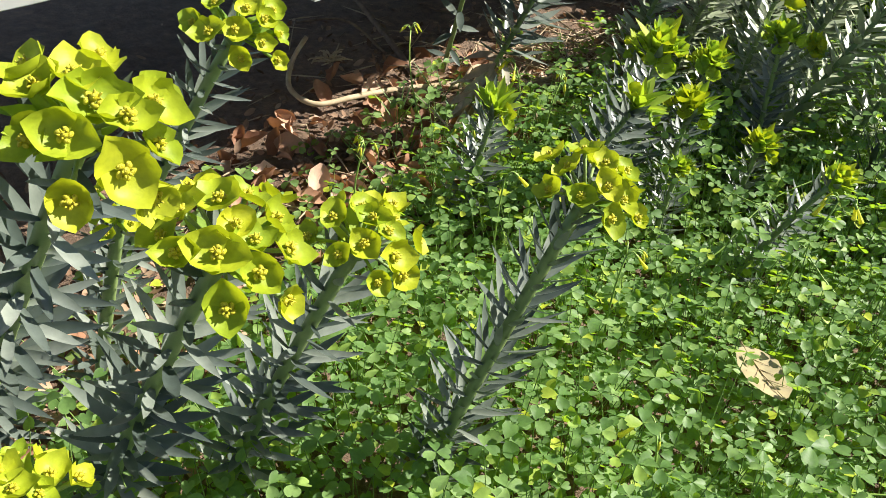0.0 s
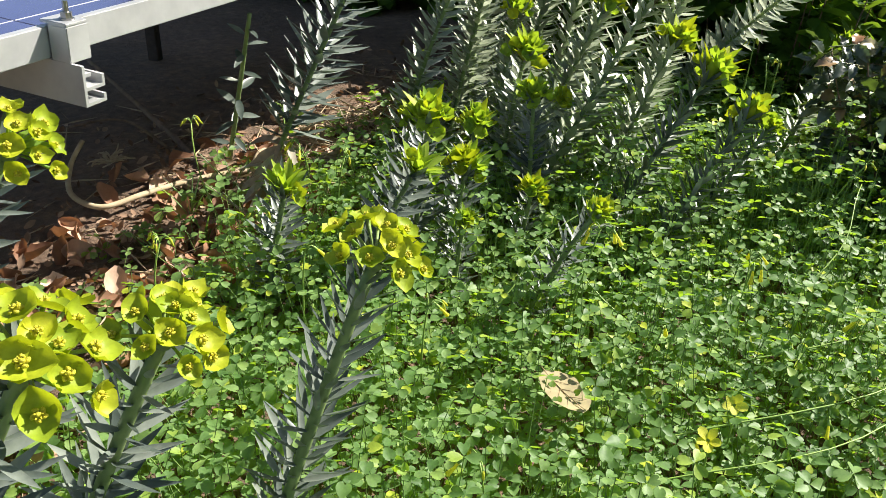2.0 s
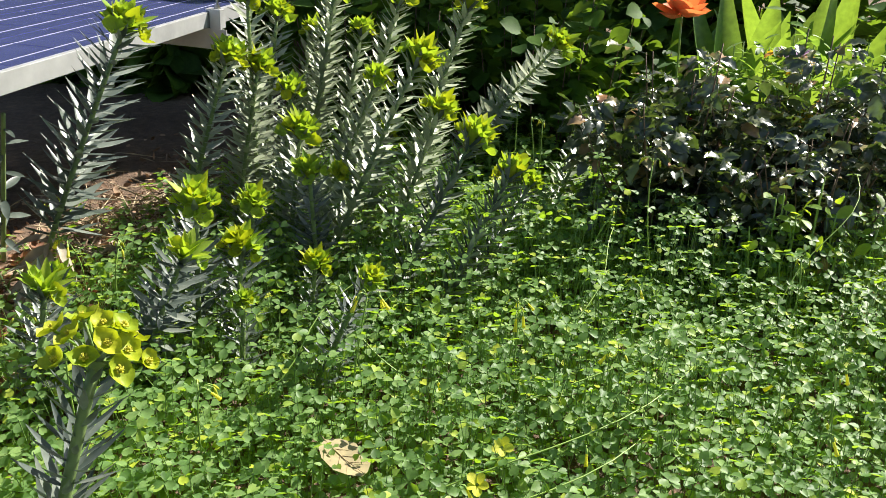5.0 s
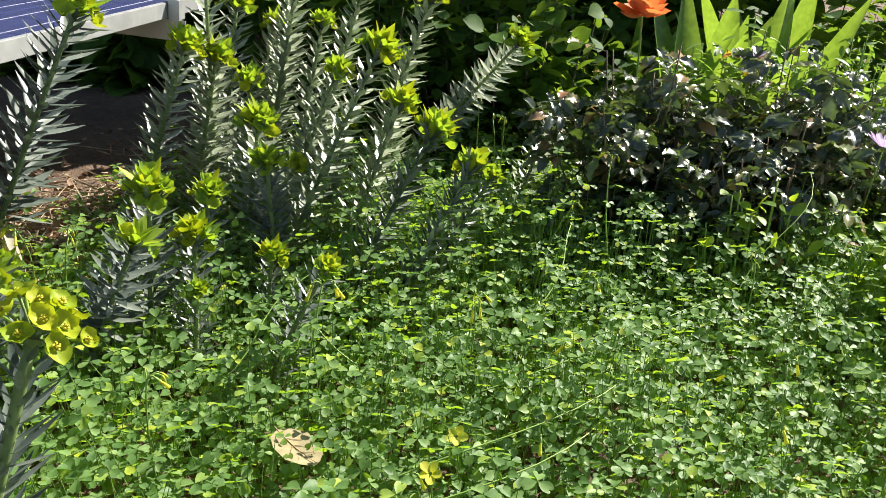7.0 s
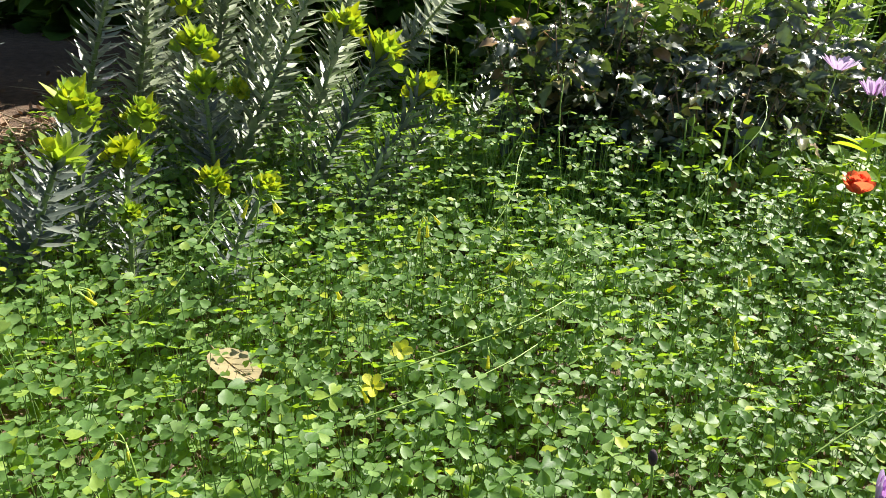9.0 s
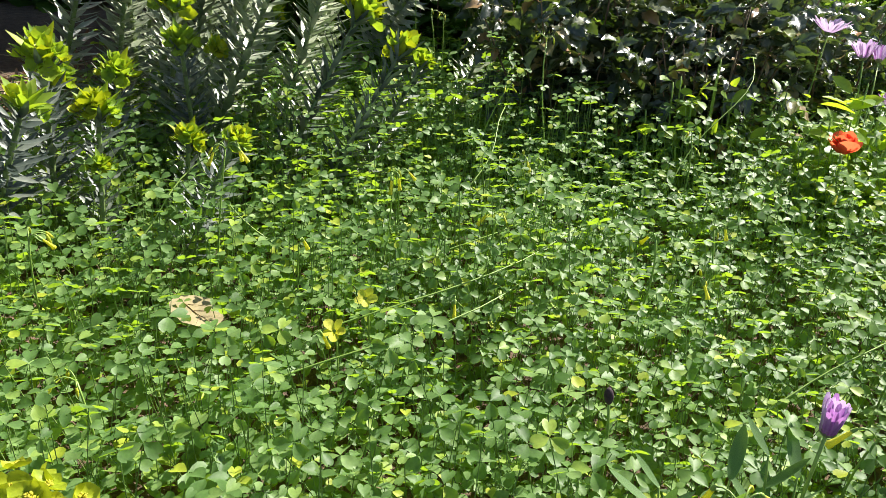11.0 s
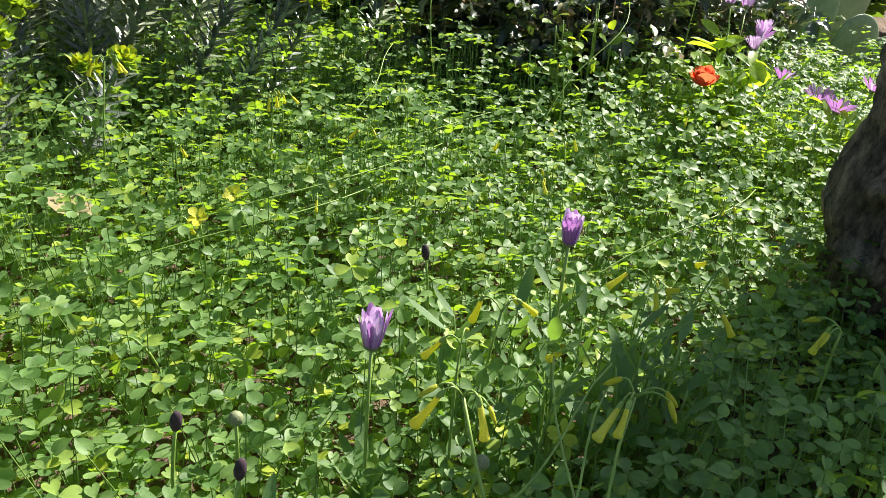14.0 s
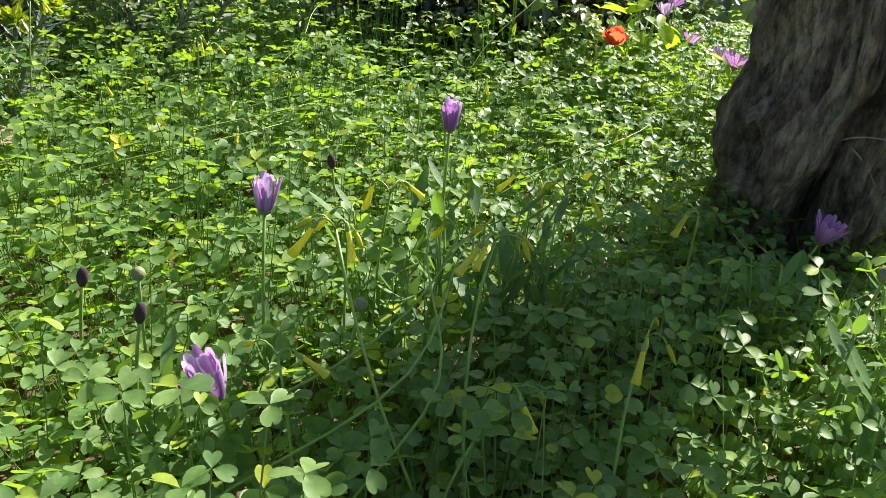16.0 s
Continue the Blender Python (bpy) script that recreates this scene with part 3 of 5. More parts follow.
    if style in ("young", "mid", "leafy"):
        for i in range(17):
            f = (i + 0.5) / 17
            a = i * 2.39996
            polar = radians(14 + 58 * f ** 0.7)
            out = d * math.cos(polar) + (u * math.cos(a) + w * math.sin(a)) * math.sin(polar)
            green = (style == "young" and r.random() < 0.85) or r.random() < 0.6
            if style == "leafy":
                part("bract", SPURGE_LEAVES[1] if f > 0.6 else BRACT_BLADES[1], hd, aim(top - d * size * 0.25 * f, out + d * 0.35, d, size * r.uniform(0.4, 0.62)))
                continue
            part("bract", SPURGE_LEAVES[1] if f > 0.72 else BRACT_BLADES[1 if green else 0], hd, aim(top - d * size * 0.16 * f, out + d * 0.30, d, size * r.uniform(0.36, 0.58)))
    whorl = 7 if style == "open" else 6
    for i in range(whorl):
        a = 2 * math.pi * i / whorl + r.uniform(-0.3, 0.3)
        out = d * 0.55 + (u * math.cos(a) + w * math.sin(a)) * (0.8 if style == "open" else 0.6)
        ln = size * (0.36 if style == "open" else 0.42) * r.uniform(0.85, 1.2)
        part("head_leaf", SPURGE_LEAVES[1] if style == "open" and r.random() < 0.5 else HEAD_LEAF, hd, aim(top - d * 0.004, out, d, ln))
    return p


SPURGES = [
    # base, head, head size, leaf length, leaves, style
    ((-0.110, 0.500, 0.04), (0.018, 0.515, 0.466), 0.098, 0.054, 86, "open"),
    ((-0.27, 0.39, 0.09), (-0.095, 0.365, 0.475), 0.086, 0.056, 72, "open"),
    ((-0.36, 0.31, 0.09), (-0.108, 0.250, 0.535), 0.090, 0.058, 72, "open"),
    ((-0.53, 0.32, 0.10), (-0.140, 0.207, 0.612), 0.092, 0.060, 78, "open"),
    ((-0.60, 0.585, 0.10), (-0.278, 0.490, 0.545), 0.088, 0.054, 80, "open"),
    ((-0.39, 1.25, 0.10), (-0.147, 1.241, 0.630), 0.094, 0.074, 105, "young"),
    ((-0.53, 1.49, 0.10), (-0.385, 1.305, 0.475), 0.05, 0.045, 20, "bare"),
    ((-0.19, 1.61, 0.10), (-0.053, 1.573, 0.525), 0.097, 0.057, 80, "mid"),
    ((-0.08, 1.66, 0.09), (-0.004, 1.65, 0.490), 0.090, 0.057, 69, "mid"),
    ((0.02, 1.62, 0.06), (0.063, 1.65, 0.437), 0.086, 0.053, 69, "young"),
    ((0.05, 1.56, 0.06), (0.092, 1.52, 0.385), 0.101, 0.053, 62, "young"),
    ((0.115, 1.455, 0.05), (0.329, 1.509, 0.535), 0.107, 0.059, 110, "mid"),
    ((0.10, 1.66, 0.05), (0.244, 1.69, 0.455), 0.090, 0.057, 80, "young"),
    ((0.45, 2.30, 0.05), (0.70, 1.95, 0.50), 0.104, 0.064, 80, "young"),
    ((0.26, 1.36, 0.04), (0.44, 1.47, 0.388), 0.107, 0.059, 92, "mid"),
    ((0.25, 1.48, 0.05), (0.375, 1.535, 0.425), 0.094, 0.057, 87, "mid"),
    ((0.33, 1.25, 0.03), (0.52, 1.455, 0.322), 0.094, 0.051, 75, "mid"),
    ((0.13, 1.40, 0.05), (0.12, 1.387, 0.340), 0.080, 0.053, 64, "young"),
    ((0.00, 1.33, 0.07), (0.021, 1.32, 0.300), 0.086, 0.051, 46, "mid"),
    ((-0.06, 1.15, 0.08), (-0.035, 1.129, 0.372), 0.094, 0.057, 57, "young"),
    ((0.00, 1.17, 0.06), (0.025, 1.158, 0.285), 0.088, 0.053, 46, "mid"),
    ((-0.14, 1.08, 0.08), (-0.035, 1.021, 0.335), 0.085, 0.061, 64, "leafy"),
    ((-0.26, 0.97, 0.09), (-0.214, 0.957, 0.310), 0.080, 0.051, 52, "leafy"),
    ((0.02, 1.10, 0.06), (0.033, 1.099, 0.215), 0.052, 0.035, 27, "young"),
    ((0.14, 1.08, 0.04), (0.236, 1.071, 0.268), 0.063, 0.046, 64, "mid"),
    ((0.12, 1.29, 0.05), (0.135, 1.28, 0.200), 0.073, 0.041, 29, "mid"),
    ((-0.05, 1.85, 0.07), (0.02, 1.83, 0.58), 0.097, 0.057, 69, "young"),
    ((0.70, 1.88, 0.03), (0.796, 1.85, 0.370), 0.078, 0.051, 57, "young"),
    ((0.14, 1.72, 0.05), (0.30, 1.80, 0.62), 0.097, 0.059, 103, "mid"),
    ((0.26, 1.60, 0.05), (0.452, 1.75, 0.62), 0.100, 0.059, 110, "mid"),
    ((0.05, 1.78, 0.05), (0.15, 1.92, 0.63), 0.097, 0.059, 92, "young"),
    ((0.06, 2.06, 0.06), (0.14, 2.00, 0.61), 0.095, 0.059, 92, "young"),
    ((0.12, 1.80, 0.05), (0.21, 1.90, 0.535), 0.080, 0.057, 92, "young"),
    ((-0.04, 1.76, 0.08), (-0.012, 1.62, 0.635), 0.092, 0.057, 92, "mid"),
    ((0.20, 1.55, 0.05), (0.27, 1.66, 0.345), 0.062, 0.052, 80, "young"),
    ((0.05, 1.66, 0.05), (0.17, 1.47, 0.318), 0.055, 0.052, 80, "mid"),
    ((0.42, 1.40, 0.04), (0.565, 1.46, 0.300), 0.060, 0.046, 70, "young"),
    ((-0.02, 1.95, 0.07), (0.08, 2.10, 0.50), 0.090, 0.057, 92, "young"),
    ((0.36, 1.72, 0.05), (0.40, 1.82, 0.47), 0.060, 0.055, 80, "leafy"),
    ((-0.16, 1.38, 0.09), (-0.10, 1.36, 0.285), 0.080, 0.050, 50, "young"),
    ((-0.30, 1.16, 0.10), (-0.27, 1.13, 0.245), 0.062, 0.042, 40, "young"),
    ((-0.46, 0.42, 0.09), (-0.315, 0.375, 0.425), 0.066, 0.046, 50, "open"),
    ((-0.30, 0.10, 0.09), (-0.128, 0.115, 0.470), 0.070, 0.050, 50, "open"),
    ((0.07, 0.285, 0.04), (0.194, 0.257, 0.318), 0.080, 0.045, 44, "open"),
    ((0.13, 0.185, 0.04), (0.232, 0.212, 0.246), 0.074, 0.042, 36, "open"),
]
for i, (b, h, s, lf, c, st) in enumerate(SPURGES):
    spurge(b, h, s, lf, c, st, seed=i, withered={5: 0.34, 7: 0.2, 13: 0.25}.get(i, 0.0))


# ---- clover carpet ----
def leaflet_data():
    """One rounded heart-shaped leaflet, folded along its rib; length 1 along x."""
    rim = [(0.10, 0.08), (0.30, 0.265), (0.53, 0.385), (0.74, 0.405), (0.92, 0.335), (1.02, 0.21), (0.98, 0.07)]
    verts = [(0, 0, 0), (0.30, 0, -0.012), (0.60, 0, -0.03), (0.81, 0, -0.05)]
    for s in (1, -1):
        verts += [(x, s * y, 0.50 * y - 0.10 * x * x - 0.35 * y * y) for x, y in rim]
    faces = []
    for o, s in ((4, 1), (11, -1)):
        loop = [(0, 1, o), (1, o + 1, o), (1, 2, o + 2, o + 1), (2, 3, o + 3, o + 2), (3, o + 4, o + 3), (3, o + 5, o + 4), (3, o + 6, o + 5)]
        faces += [f if s < 0 else tuple(reversed(f)) for f in loop]
    return verts, faces


def small_leaflet_data():
    """The same leaflet with fewer faces, for the farther carpet."""
    rim = [(0.24, 0.22), (0.58, 0.41), (0.88, 0.36), (1.01, 0.14)]
    verts = [(0, 0, 0), (0.45, 0, -0.02), (0.84, 0, -0.05)]
    for s in (1, -1):
        verts += [(x, s * y, 0.50 * y - 0.10 * x * x - 0.35 * y * y) for x, y in rim]
    faces = []
    for o, s in ((3, 1), (7, -1)):
        loop = [(0, 1, o), (1, 2, o + 1, o), (2, o + 2, o + 1), (2, o + 3, o + 2)]
        faces += [f if s < 0 else tuple(reversed(f)) for f in loop]
    return verts, faces


def trefoil_data(droop, seed, leaflet=leaflet_data):
    r = random.Random(seed)
    pieces = []
    for k in range(3):
        a = k * 2 * math.pi / 3 + r.uniform(-0.15, 0.15)
        m = Matrix.Rotation(a, 4, "Z") @ Matrix.Rotation(droop + r.uniform(-0.15, 0.15), 4, "Y") @ Matrix.Rotation(r.uniform(-0.25, 0.25), 4, "X") @ Matrix.Diagonal((1, r.uniform(0.9, 1.12), 1, 1)) @ Matrix.Translation((0.03, 0, 0))
        pieces.append(moved(leaflet(), m))
    return join_data(*pieces)


TREFOILS = [trefoil_data(d, k) for k, d in enumerate((0.0, 0.14, 0.34, -0.16))]
TREFOILS_SMALL = [trefoil_data(d, k + 20, small_leaflet_data) for k, d in enumerate((0.0, 0.15, 0.36, -0.18))]
TREFOIL_ONES = [mesh_of("clover_leaf", v, f, CLOVER_ONE) for v, f in TREFOILS]
TRUNK = Vector((1.392, 0.599, 0.0))


def canopy_z(x, y):
    z = soil_z(x, y)
    s = min(max((x + 0.45) / 0.5, 0.0), 1.0)
    h = (0.062 + 0.055 * s) * (1 + 0.42 * noise.noise(Vector((x * 5, y * 5, 7))) + 0.60 * noise.noise(Vector((x * 12, y * 12, 1))))
    h *= 1 - 0.55 * math.exp(-((x - 1.20) ** 2 + (y - 0.40) ** 2) / 0.05)
    h *= 1 + 0.35 * math.exp(-((x - 0.95) ** 2 / 0.10 + (y - 1.38) ** 2 / 0.025))
    h *= 1 + 0.25 * math.exp(-((x - 0.45) ** 2 / 0.12 + (y - 1.50) ** 2 / 0.06))
    return z, h


def build_clover():
    r = random.Random(5)
    carpet = thing("clover_patch", "dense green carpet of three-leaved clover over the soil", "clover", kind="stuff")
    poses = [[] for _ in range(8)]
    stalks, singles = [], []
    # three layers, each with its leaves spaced apart
    for layer, (gap, low, high) in enumerate(((0.0192, 0.74, 1.62), (0.0200, 0.42, 1.0), (0.0175, 0.12, 0.40))):
        grid = {}
        for _ in range(170000):
            x, y = r.uniform(-0.65, 2.25), r.uniform(-0.62, 2.45)
            over = max(x - 1.0 - 0.9 * max(y, -0.05), -0.28 - y, y - 2.2, x - 2.0) + 0.10 * noise.noise(Vector((x * 6, y * 6, 2)))
            if over > 0 and r.random() > math.exp(-over / 0.09):
                continue
            far = min(max((y - 0.35) / 1.1, 0.0), 1.0)
            g = gap * (1.06 - 0.14 * far if y < 1.5 else 0.98)
            edge = clover_edge(y)
            if x < edge and r.random() > 0.012 * (x > edge - 0.22):
                continue
            if (Vector((x, y, 0)) - Vector((1.392, 0.599, 0))).length < 0.100:
                continue
            if layer < 2 and math.hypot((x - 0.215) * 0.9 + (y - 0.785) * 0.35, (y - 0.785) * 0.9 - (x - 0.215) * 0.3) < 0.033 and r.random() < 0.9:
                continue
            cx, cy = int(x // gap), int(y // gap)
            near = [q for dx in (-2, -1, 0, 1, 2) for dy in (-2, -1, 0, 1, 2) for q in grid.get((cx + dx, cy + dy), ())]
            if any((x - a) ** 2 + (y - b) ** 2 < g * g for a, b in near):
                continue
            grid.setdefault((cx, cy), []).append((x, y))
            z0, h = canopy_z(x, y)
            top = z0 + h * r.uniform(low, high)
            size = r.uniform(0.0100, 0.0182) * (1, 1.05, 1.3)[layer] * (1.04 - 0.08 * far if y < 1.5 else 1.1)
            tilt = 0.44
            nrm = Vector((r.gauss(0, tilt), r.gauss(0, tilt), 1)) + Vector((0.10, -0.05, 0))
            m = aim((x, y, top), Vector((1, 0, 0)), nrm, size) @ Matrix.Rotation(r.uniform(0, 6.3), 4, "Z")
            k = r.choice((0, 0, 1, 1, 1, 2, 3))
            if layer == 0 and 0.25 < x < 0.90 and 0.10 < y < 0.60 and len(singles) < 300:
                singles.append((k, m))
            else:
                poses[k + (0 if y < 0.42 else 4)].append(np.array(m))
            if layer == 0:
                base = Vector((x + r.gauss(0, 0.03), y + r.gauss(0, 0.03), z0))
                a = Vector((x, y, top - 0.001)) - base
                stalks.append(np.array(aim(base, a, (1, 0, 0), (a.length, 0.0007, 0.0007))))
    for k, ps in enumerate(poses):
        if not ps:
            continue
        o = part("clover_leaves", scatter_mesh("clover_leaves", *(TREFOILS + TREFOILS_SMALL)[k], ps, CLOVER, True), carpet)
        o["kind"] = "stuff"
    tri = tube_data([(0, 0, 0), (0.5, 0, 0.0), (1, 0, 0)], [1, 0.9, 0.8], 3, cap=False)
    o = part("clover_stalks", scatter_mesh("clover_stalks", *tri, stalks, CLOVER_STALK), carpet)
    o["kind"] = "stuff"
    for k, m in singles:
        part("clover_leaf", TREFOIL_ONES[k], carpet, m)


build_clover()


# ---- oxalis flower stalks ----
def tube_flower_data(length, flare):
    pts = [(0, 0, 0), (0.25, 0, 0), (0.6, 0, 0), (1, 0, 0)]
    rad = [0.10, 0.16, 0.19, 0.19 + flare]
    return [(Vector(p) * length) for p in tube_data(pts, rad, 8)[0]], tube_data(pts, rad, 8, cap=False)[1]


BUD = mesh_of("bud", *tube_data([(0, 0, 0), (0.3, 0, 0), (0.7, 0, 0), (1, 0, 0)], [0.09, 0.13, 0.11, 0.03], 7), OX_BUD)
TUBE = mesh_of("closed_flower", *tube_data([(0, 0, 0), (0.2, 0, 0.012), (0.5, 0, 0.02), (0.78, 0, 0.012), (0.95, 0, 0), (1.0, 0, 0)], [0.055, 0.075, 0.092, 0.115, 0.150, 0.115], 9), OX_YELLOW)
PETAL = mesh_of("petal", *blade_data(0.72, 0.25, -0.22, 5, "petal"), OX_YELLOW)
CALYX = mesh_of("calyx", *tube_data([(0, 0, 0), (0.5, 0, 0), (1, 0, 0)], [0.5, 0.75, 0.62], 7), STALK)


def oxalis(base, top, buds=4, flowers=0, size=0.019, seed=0, open_flower=False):
    """A thin stalk with a bunch of nodding buds and closed yellow flowers, or one open flower."""
    r = random.Random(seed * 13 + 1)
    base, top = Vector(base), Vector(top)
    p = thing("oxalis_stalk", "thin green oxalis stalk with an open yellow flower" if open_flower else
              ("thin green oxalis stalk with drooping closed yellow flowers" if flowers else "thin green oxalis stalk with a bunch of nodding green buds"),
              "wildflower", base, group="oxalis stalks")
    a = top - base
    part("stalk", mesh_of("stalk", *tube_data(bend((0, 0, -0.01), a, (r.uniform(-0.02, 0.02), r.uniform(-0.02, 0.02), 0.01), 7), [0.0016 - 0.0004 * k / 7 for k in range(8)], 6), STALK), p)
    for i in range(buds + flowers):
        ang = r.uniform(0, 6.3)
        out = Vector((math.cos(ang), math.sin(ang), 0))
        reach = r.uniform(0.010, 0.02) * size / 0.019
        tip = a + out * reach + Vector((0, 0, r.uniform(0.002, 0.010)))
        if open_flower and i == 0:
            face = Vector((-0.2, -0.5, 0.75)).normalized()
            part("calyx", CALYX, p, aim(a, face, (0, 1, 0), (0.006, 0.003, 0.003)))
            for k in range(5):
                t = k * 2 * math.pi / 5
                u = face.orthogonal().normalized()
                d = face * 0.55 + (u * math.cos(t) + face.cross(u) * math.sin(t)) * 0.85
                part("petal", PETAL, p, aim(a + face * 0.004, d, face, 0.016 * r.uniform(0.85, 1.15), r.uniform(-0.3, 0.3)))
            continue
        part("flower_stalk", mesh_of("flower_stalk", *tube_data(bend(a, tip, (0, 0, 0.006), 4), [0.0008] * 5, 5), STALK), p)
        down = (out * (r.uniform(0.3, 1.5) if size > 0.022 else r.uniform(0.15, 1.0)) + Vector((0, 0, -1))).normalized()
        if i < flowers:
            s = size * r.uniform(1.0, 1.3)
            part("calyx", CALYX, p, aim(tip - down * 0.002, down, (1, 0, 0), (0.007, 0.0028, 0.0028)))
            part("closed_flower", TUBE, p, aim(tip + down * 0.002, down, (1, 0, 0), s))
        else:
            part("bud", BUD, p, aim(tip, down, (1, 0, 0), size * r.uniform(0.55, 0.8)))
    return p


OXALIS = [
    (0.62, -0.06, 0.730, 0.075, 0.170, 2, 2, 0), (0.78, -0.08, 0.845, 0.085, 0.205, 3, 1, 0), (0.56, 0.02, 0.555, 0.10, 0.20, 1, 1, 0), (0.66, 0.30, 0.675, 0.31, 0.24, 1, 2, 0), (0.86, 0.42, 0.865, 0.41, 0.21, 1, 2, 0),
    (0.95, 0.45, 0.96, 0.44, 0.20, 2, 1, 0), (1.05, 0.62, 1.06, 0.61, 0.20, 2, 1, 0), (0.62, 0.98, 0.625, 0.97, 0.19, 2, 1, 0), (0.70, 1.18, 0.705, 1.17, 0.21, 2, 1, 0), (1.02, 1.22, 1.03, 1.21, 0.24, 3, 0, 0),
    # foot x, y; head x, y, z; buds; closed flowers; open
    (-0.16, 0.86, -0.152, 0.844, 0.276, 0, 1, 0), (0.20, 1.00, 0.237, 0.955, 0.300, 2, 3, 0), (0.48, 1.12, 0.488, 1.11, 0.205, 1, 2, 0),
    (0.57, 1.84, 0.589, 1.829, 0.374, 4, 0, 0), (0.66, 1.39, 0.714, 1.361, 0.277, 3, 0, 0), (0.45, 1.04, 0.473, 1.034, 0.230, 1, 2, 0),
    (0.93, 0.90, 0.931, 0.887, 0.200, 1, 1, 0), (0.80, 0.86, 0.814, 0.825, 0.215, 0, 1, 0), (0.02, 0.82, 0.023, 0.802, 0.240, 3, 1, 0),
    (0.83, 0.77, 0.843, 0.758, 0.188, 2, 1, 0), (0.33, 0.90, 0.333, 0.888, 0.182, 0, 1, 0), (-0.33, 0.80, -0.324, 0.785, 0.300, 6, 0, 0),
    (0.38, 0.73, 0.379, 0.716, 0.152, 0, 0, 1), (0.42, 0.80, 0.42, 0.786, 0.155, 0, 0, 1), (0.37, 0.42, 0.352, 0.406, 0.160, 0, 1, 0),
    (0.70, 0.02, 0.60, 0.135, 0.285, 2, 2, 0), (0.70, 0.00, 0.731, 0.152, 0.262, 3, 2, 0), (0.62, 1.86, 0.63, 1.85, 0.33, 3, 0, 0),
    (0.66, 1.90, 0.665, 1.88, 0.32, 3, 0, 0), (0.85, 1.36, 0.80, 1.42, 0.36, 4, 0, 0), (1.20, 1.05, 1.22, 1.03, 0.20, 2, 1, 0),
    (0.30, 0.75, 0.35, 0.71, 0.150, 0, 1, 0), (0.56, 0.80, 0.535, 0.79, 0.150, 0, 1, 0), (-0.42, 1.20, -0.47, 1.21, 0.30, 5, 0, 0),
    (-0.35, 1.35, -0.355, 1.36, 0.29, 6, 0, 0), (-0.28, 1.22, -0.27, 1.20, 0.28, 3, 2, 0), (-0.20, 1.22, -0.19, 1.20, 0.27, 5, 0, 0),
    (-0.26, 1.05, -0.28, 1.03, 0.23, 5, 0, 0), (0.12, 0.62, 0.115, 0.61, 0.17, 2, 1, 0), (1.02, 0.30, 1.00, 0.28, 0.22, 3, 1, 0),
    (0.85, 0.32, 0.86, 0.31, 0.235, 2, 2, 0), (0.63, 0.26, 0.63, 0.27, 0.235, 1, 1, 0), (0.72, 0.25, 0.73, 0.25, 0.22, 1, 1, 0),
]
for i, (bx, by, hx, hy, hz, nb, nf, op) in enumerate(OXALIS):
    oxalis((bx, by, soil_z(bx, by)), (hx, hy, hz), nb + (1 if op else 0), nf, 0.0235 if by < 0.5 else 0.020, i, bool(op))


# ---- purple daisies ----
DPETAL = [mesh_of("petal", *blade_data(w, 0.35, c, 7, "petal"), m) for w, c, m in ((0.24, 0.10, STRIPED), (0.21, 0.04, STRIPED), (0.25, 0.12, PALE_STRIPED))]
DLEAF = mesh_of("leaf", *blade_data(0.26, 0.2, 0.12, 6, "oval"), DAISY_LEAF)


def daisy(base, top, size=0.03, spread=12, seed=0, style="closed", leaves=5, pale=0.3):
    r = random.Random(seed * 5 + 2)
    base, top = Vector(base), Vector(top)
    words = {"closed": "half-closed purple daisy on an upright green stem", "open": "open pale purple daisy on a thin stem", "bud": "dark closed daisy bud on a thin stem", "green": "round grey-green daisy bud on a thin stem"}[style]
    p = thing("daisy", words, "daisy", base, group="daisies")
    a = top - base
    pts = bend((0, 0, -0.01), a, (r.uniform(-0.012, 0.012), r.uniform(-0.012, 0.012), 0), 7)
    part("stem", mesh_of("stem", *tube_data(pts, [0.0019 - 0.0004 * k / 7 for k in range(8)], 6), STALK), p)
    d = (pts[-1] - pts[-2]).normalized()
    u = d.orthogonal().normalized()
    w = d.cross(u)
    if style in ("bud", "green"):
        part("flower_bud", mesh_of("flower_bud", *ball_data(size * (0.26 if style == "bud" else 0.32), size * (0.26 if style == "bud" else 0.32), size * (0.52 if style == "bud" else 0.34), 6, 10), DARK_BUD if style == "bud" else GREY_HEAD), p, aim(a, u, d, 1.0))
    else:
        part("calyx", mesh_of("calyx", *tube_data([(0, 0, 0), (0.4, 0, 0), (1, 0, 0)], [0.25, 0.62, 0.7], 9), GREY_HEAD), p, aim(a - d * size * 0.1, d, u, (size * 0.26, size * 0.34, size * 0.34)))
        n = 19
        for k in range(n):
            t = 2 * math.pi * k / n + r.uniform(-0.1, 0.1)
            out = u * math.cos(t) + w * math.sin(t)
            open_a = radians(spread + r.uniform(-6, 6) + (6 if k % 2 else 0))
            along = d * math.cos(open_a) + out * math.sin(open_a)
            part("petal", DPETAL[2] if r.random() < pale else DPETAL[k % 2], p, aim(a + d * size * 0.10 + out * size * 0.24, along, -out if spread < 40 else d, size * r.uniform(0.88, 1.08)))
    for k in range(leaves):
        f = r.uniform(0.05, 0.55)
        pos = pts[int(f * 7)]
        t = r.uniform(0, 6.3)
        part("leaf", DLEAF, p, aim(pos, Vector((math.cos(t), math.sin(t), 0.9)), d, r.uniform(0.035, 0.06)))
    return p


def foot(x, y):
    return (x, y, soil_z(x, y))


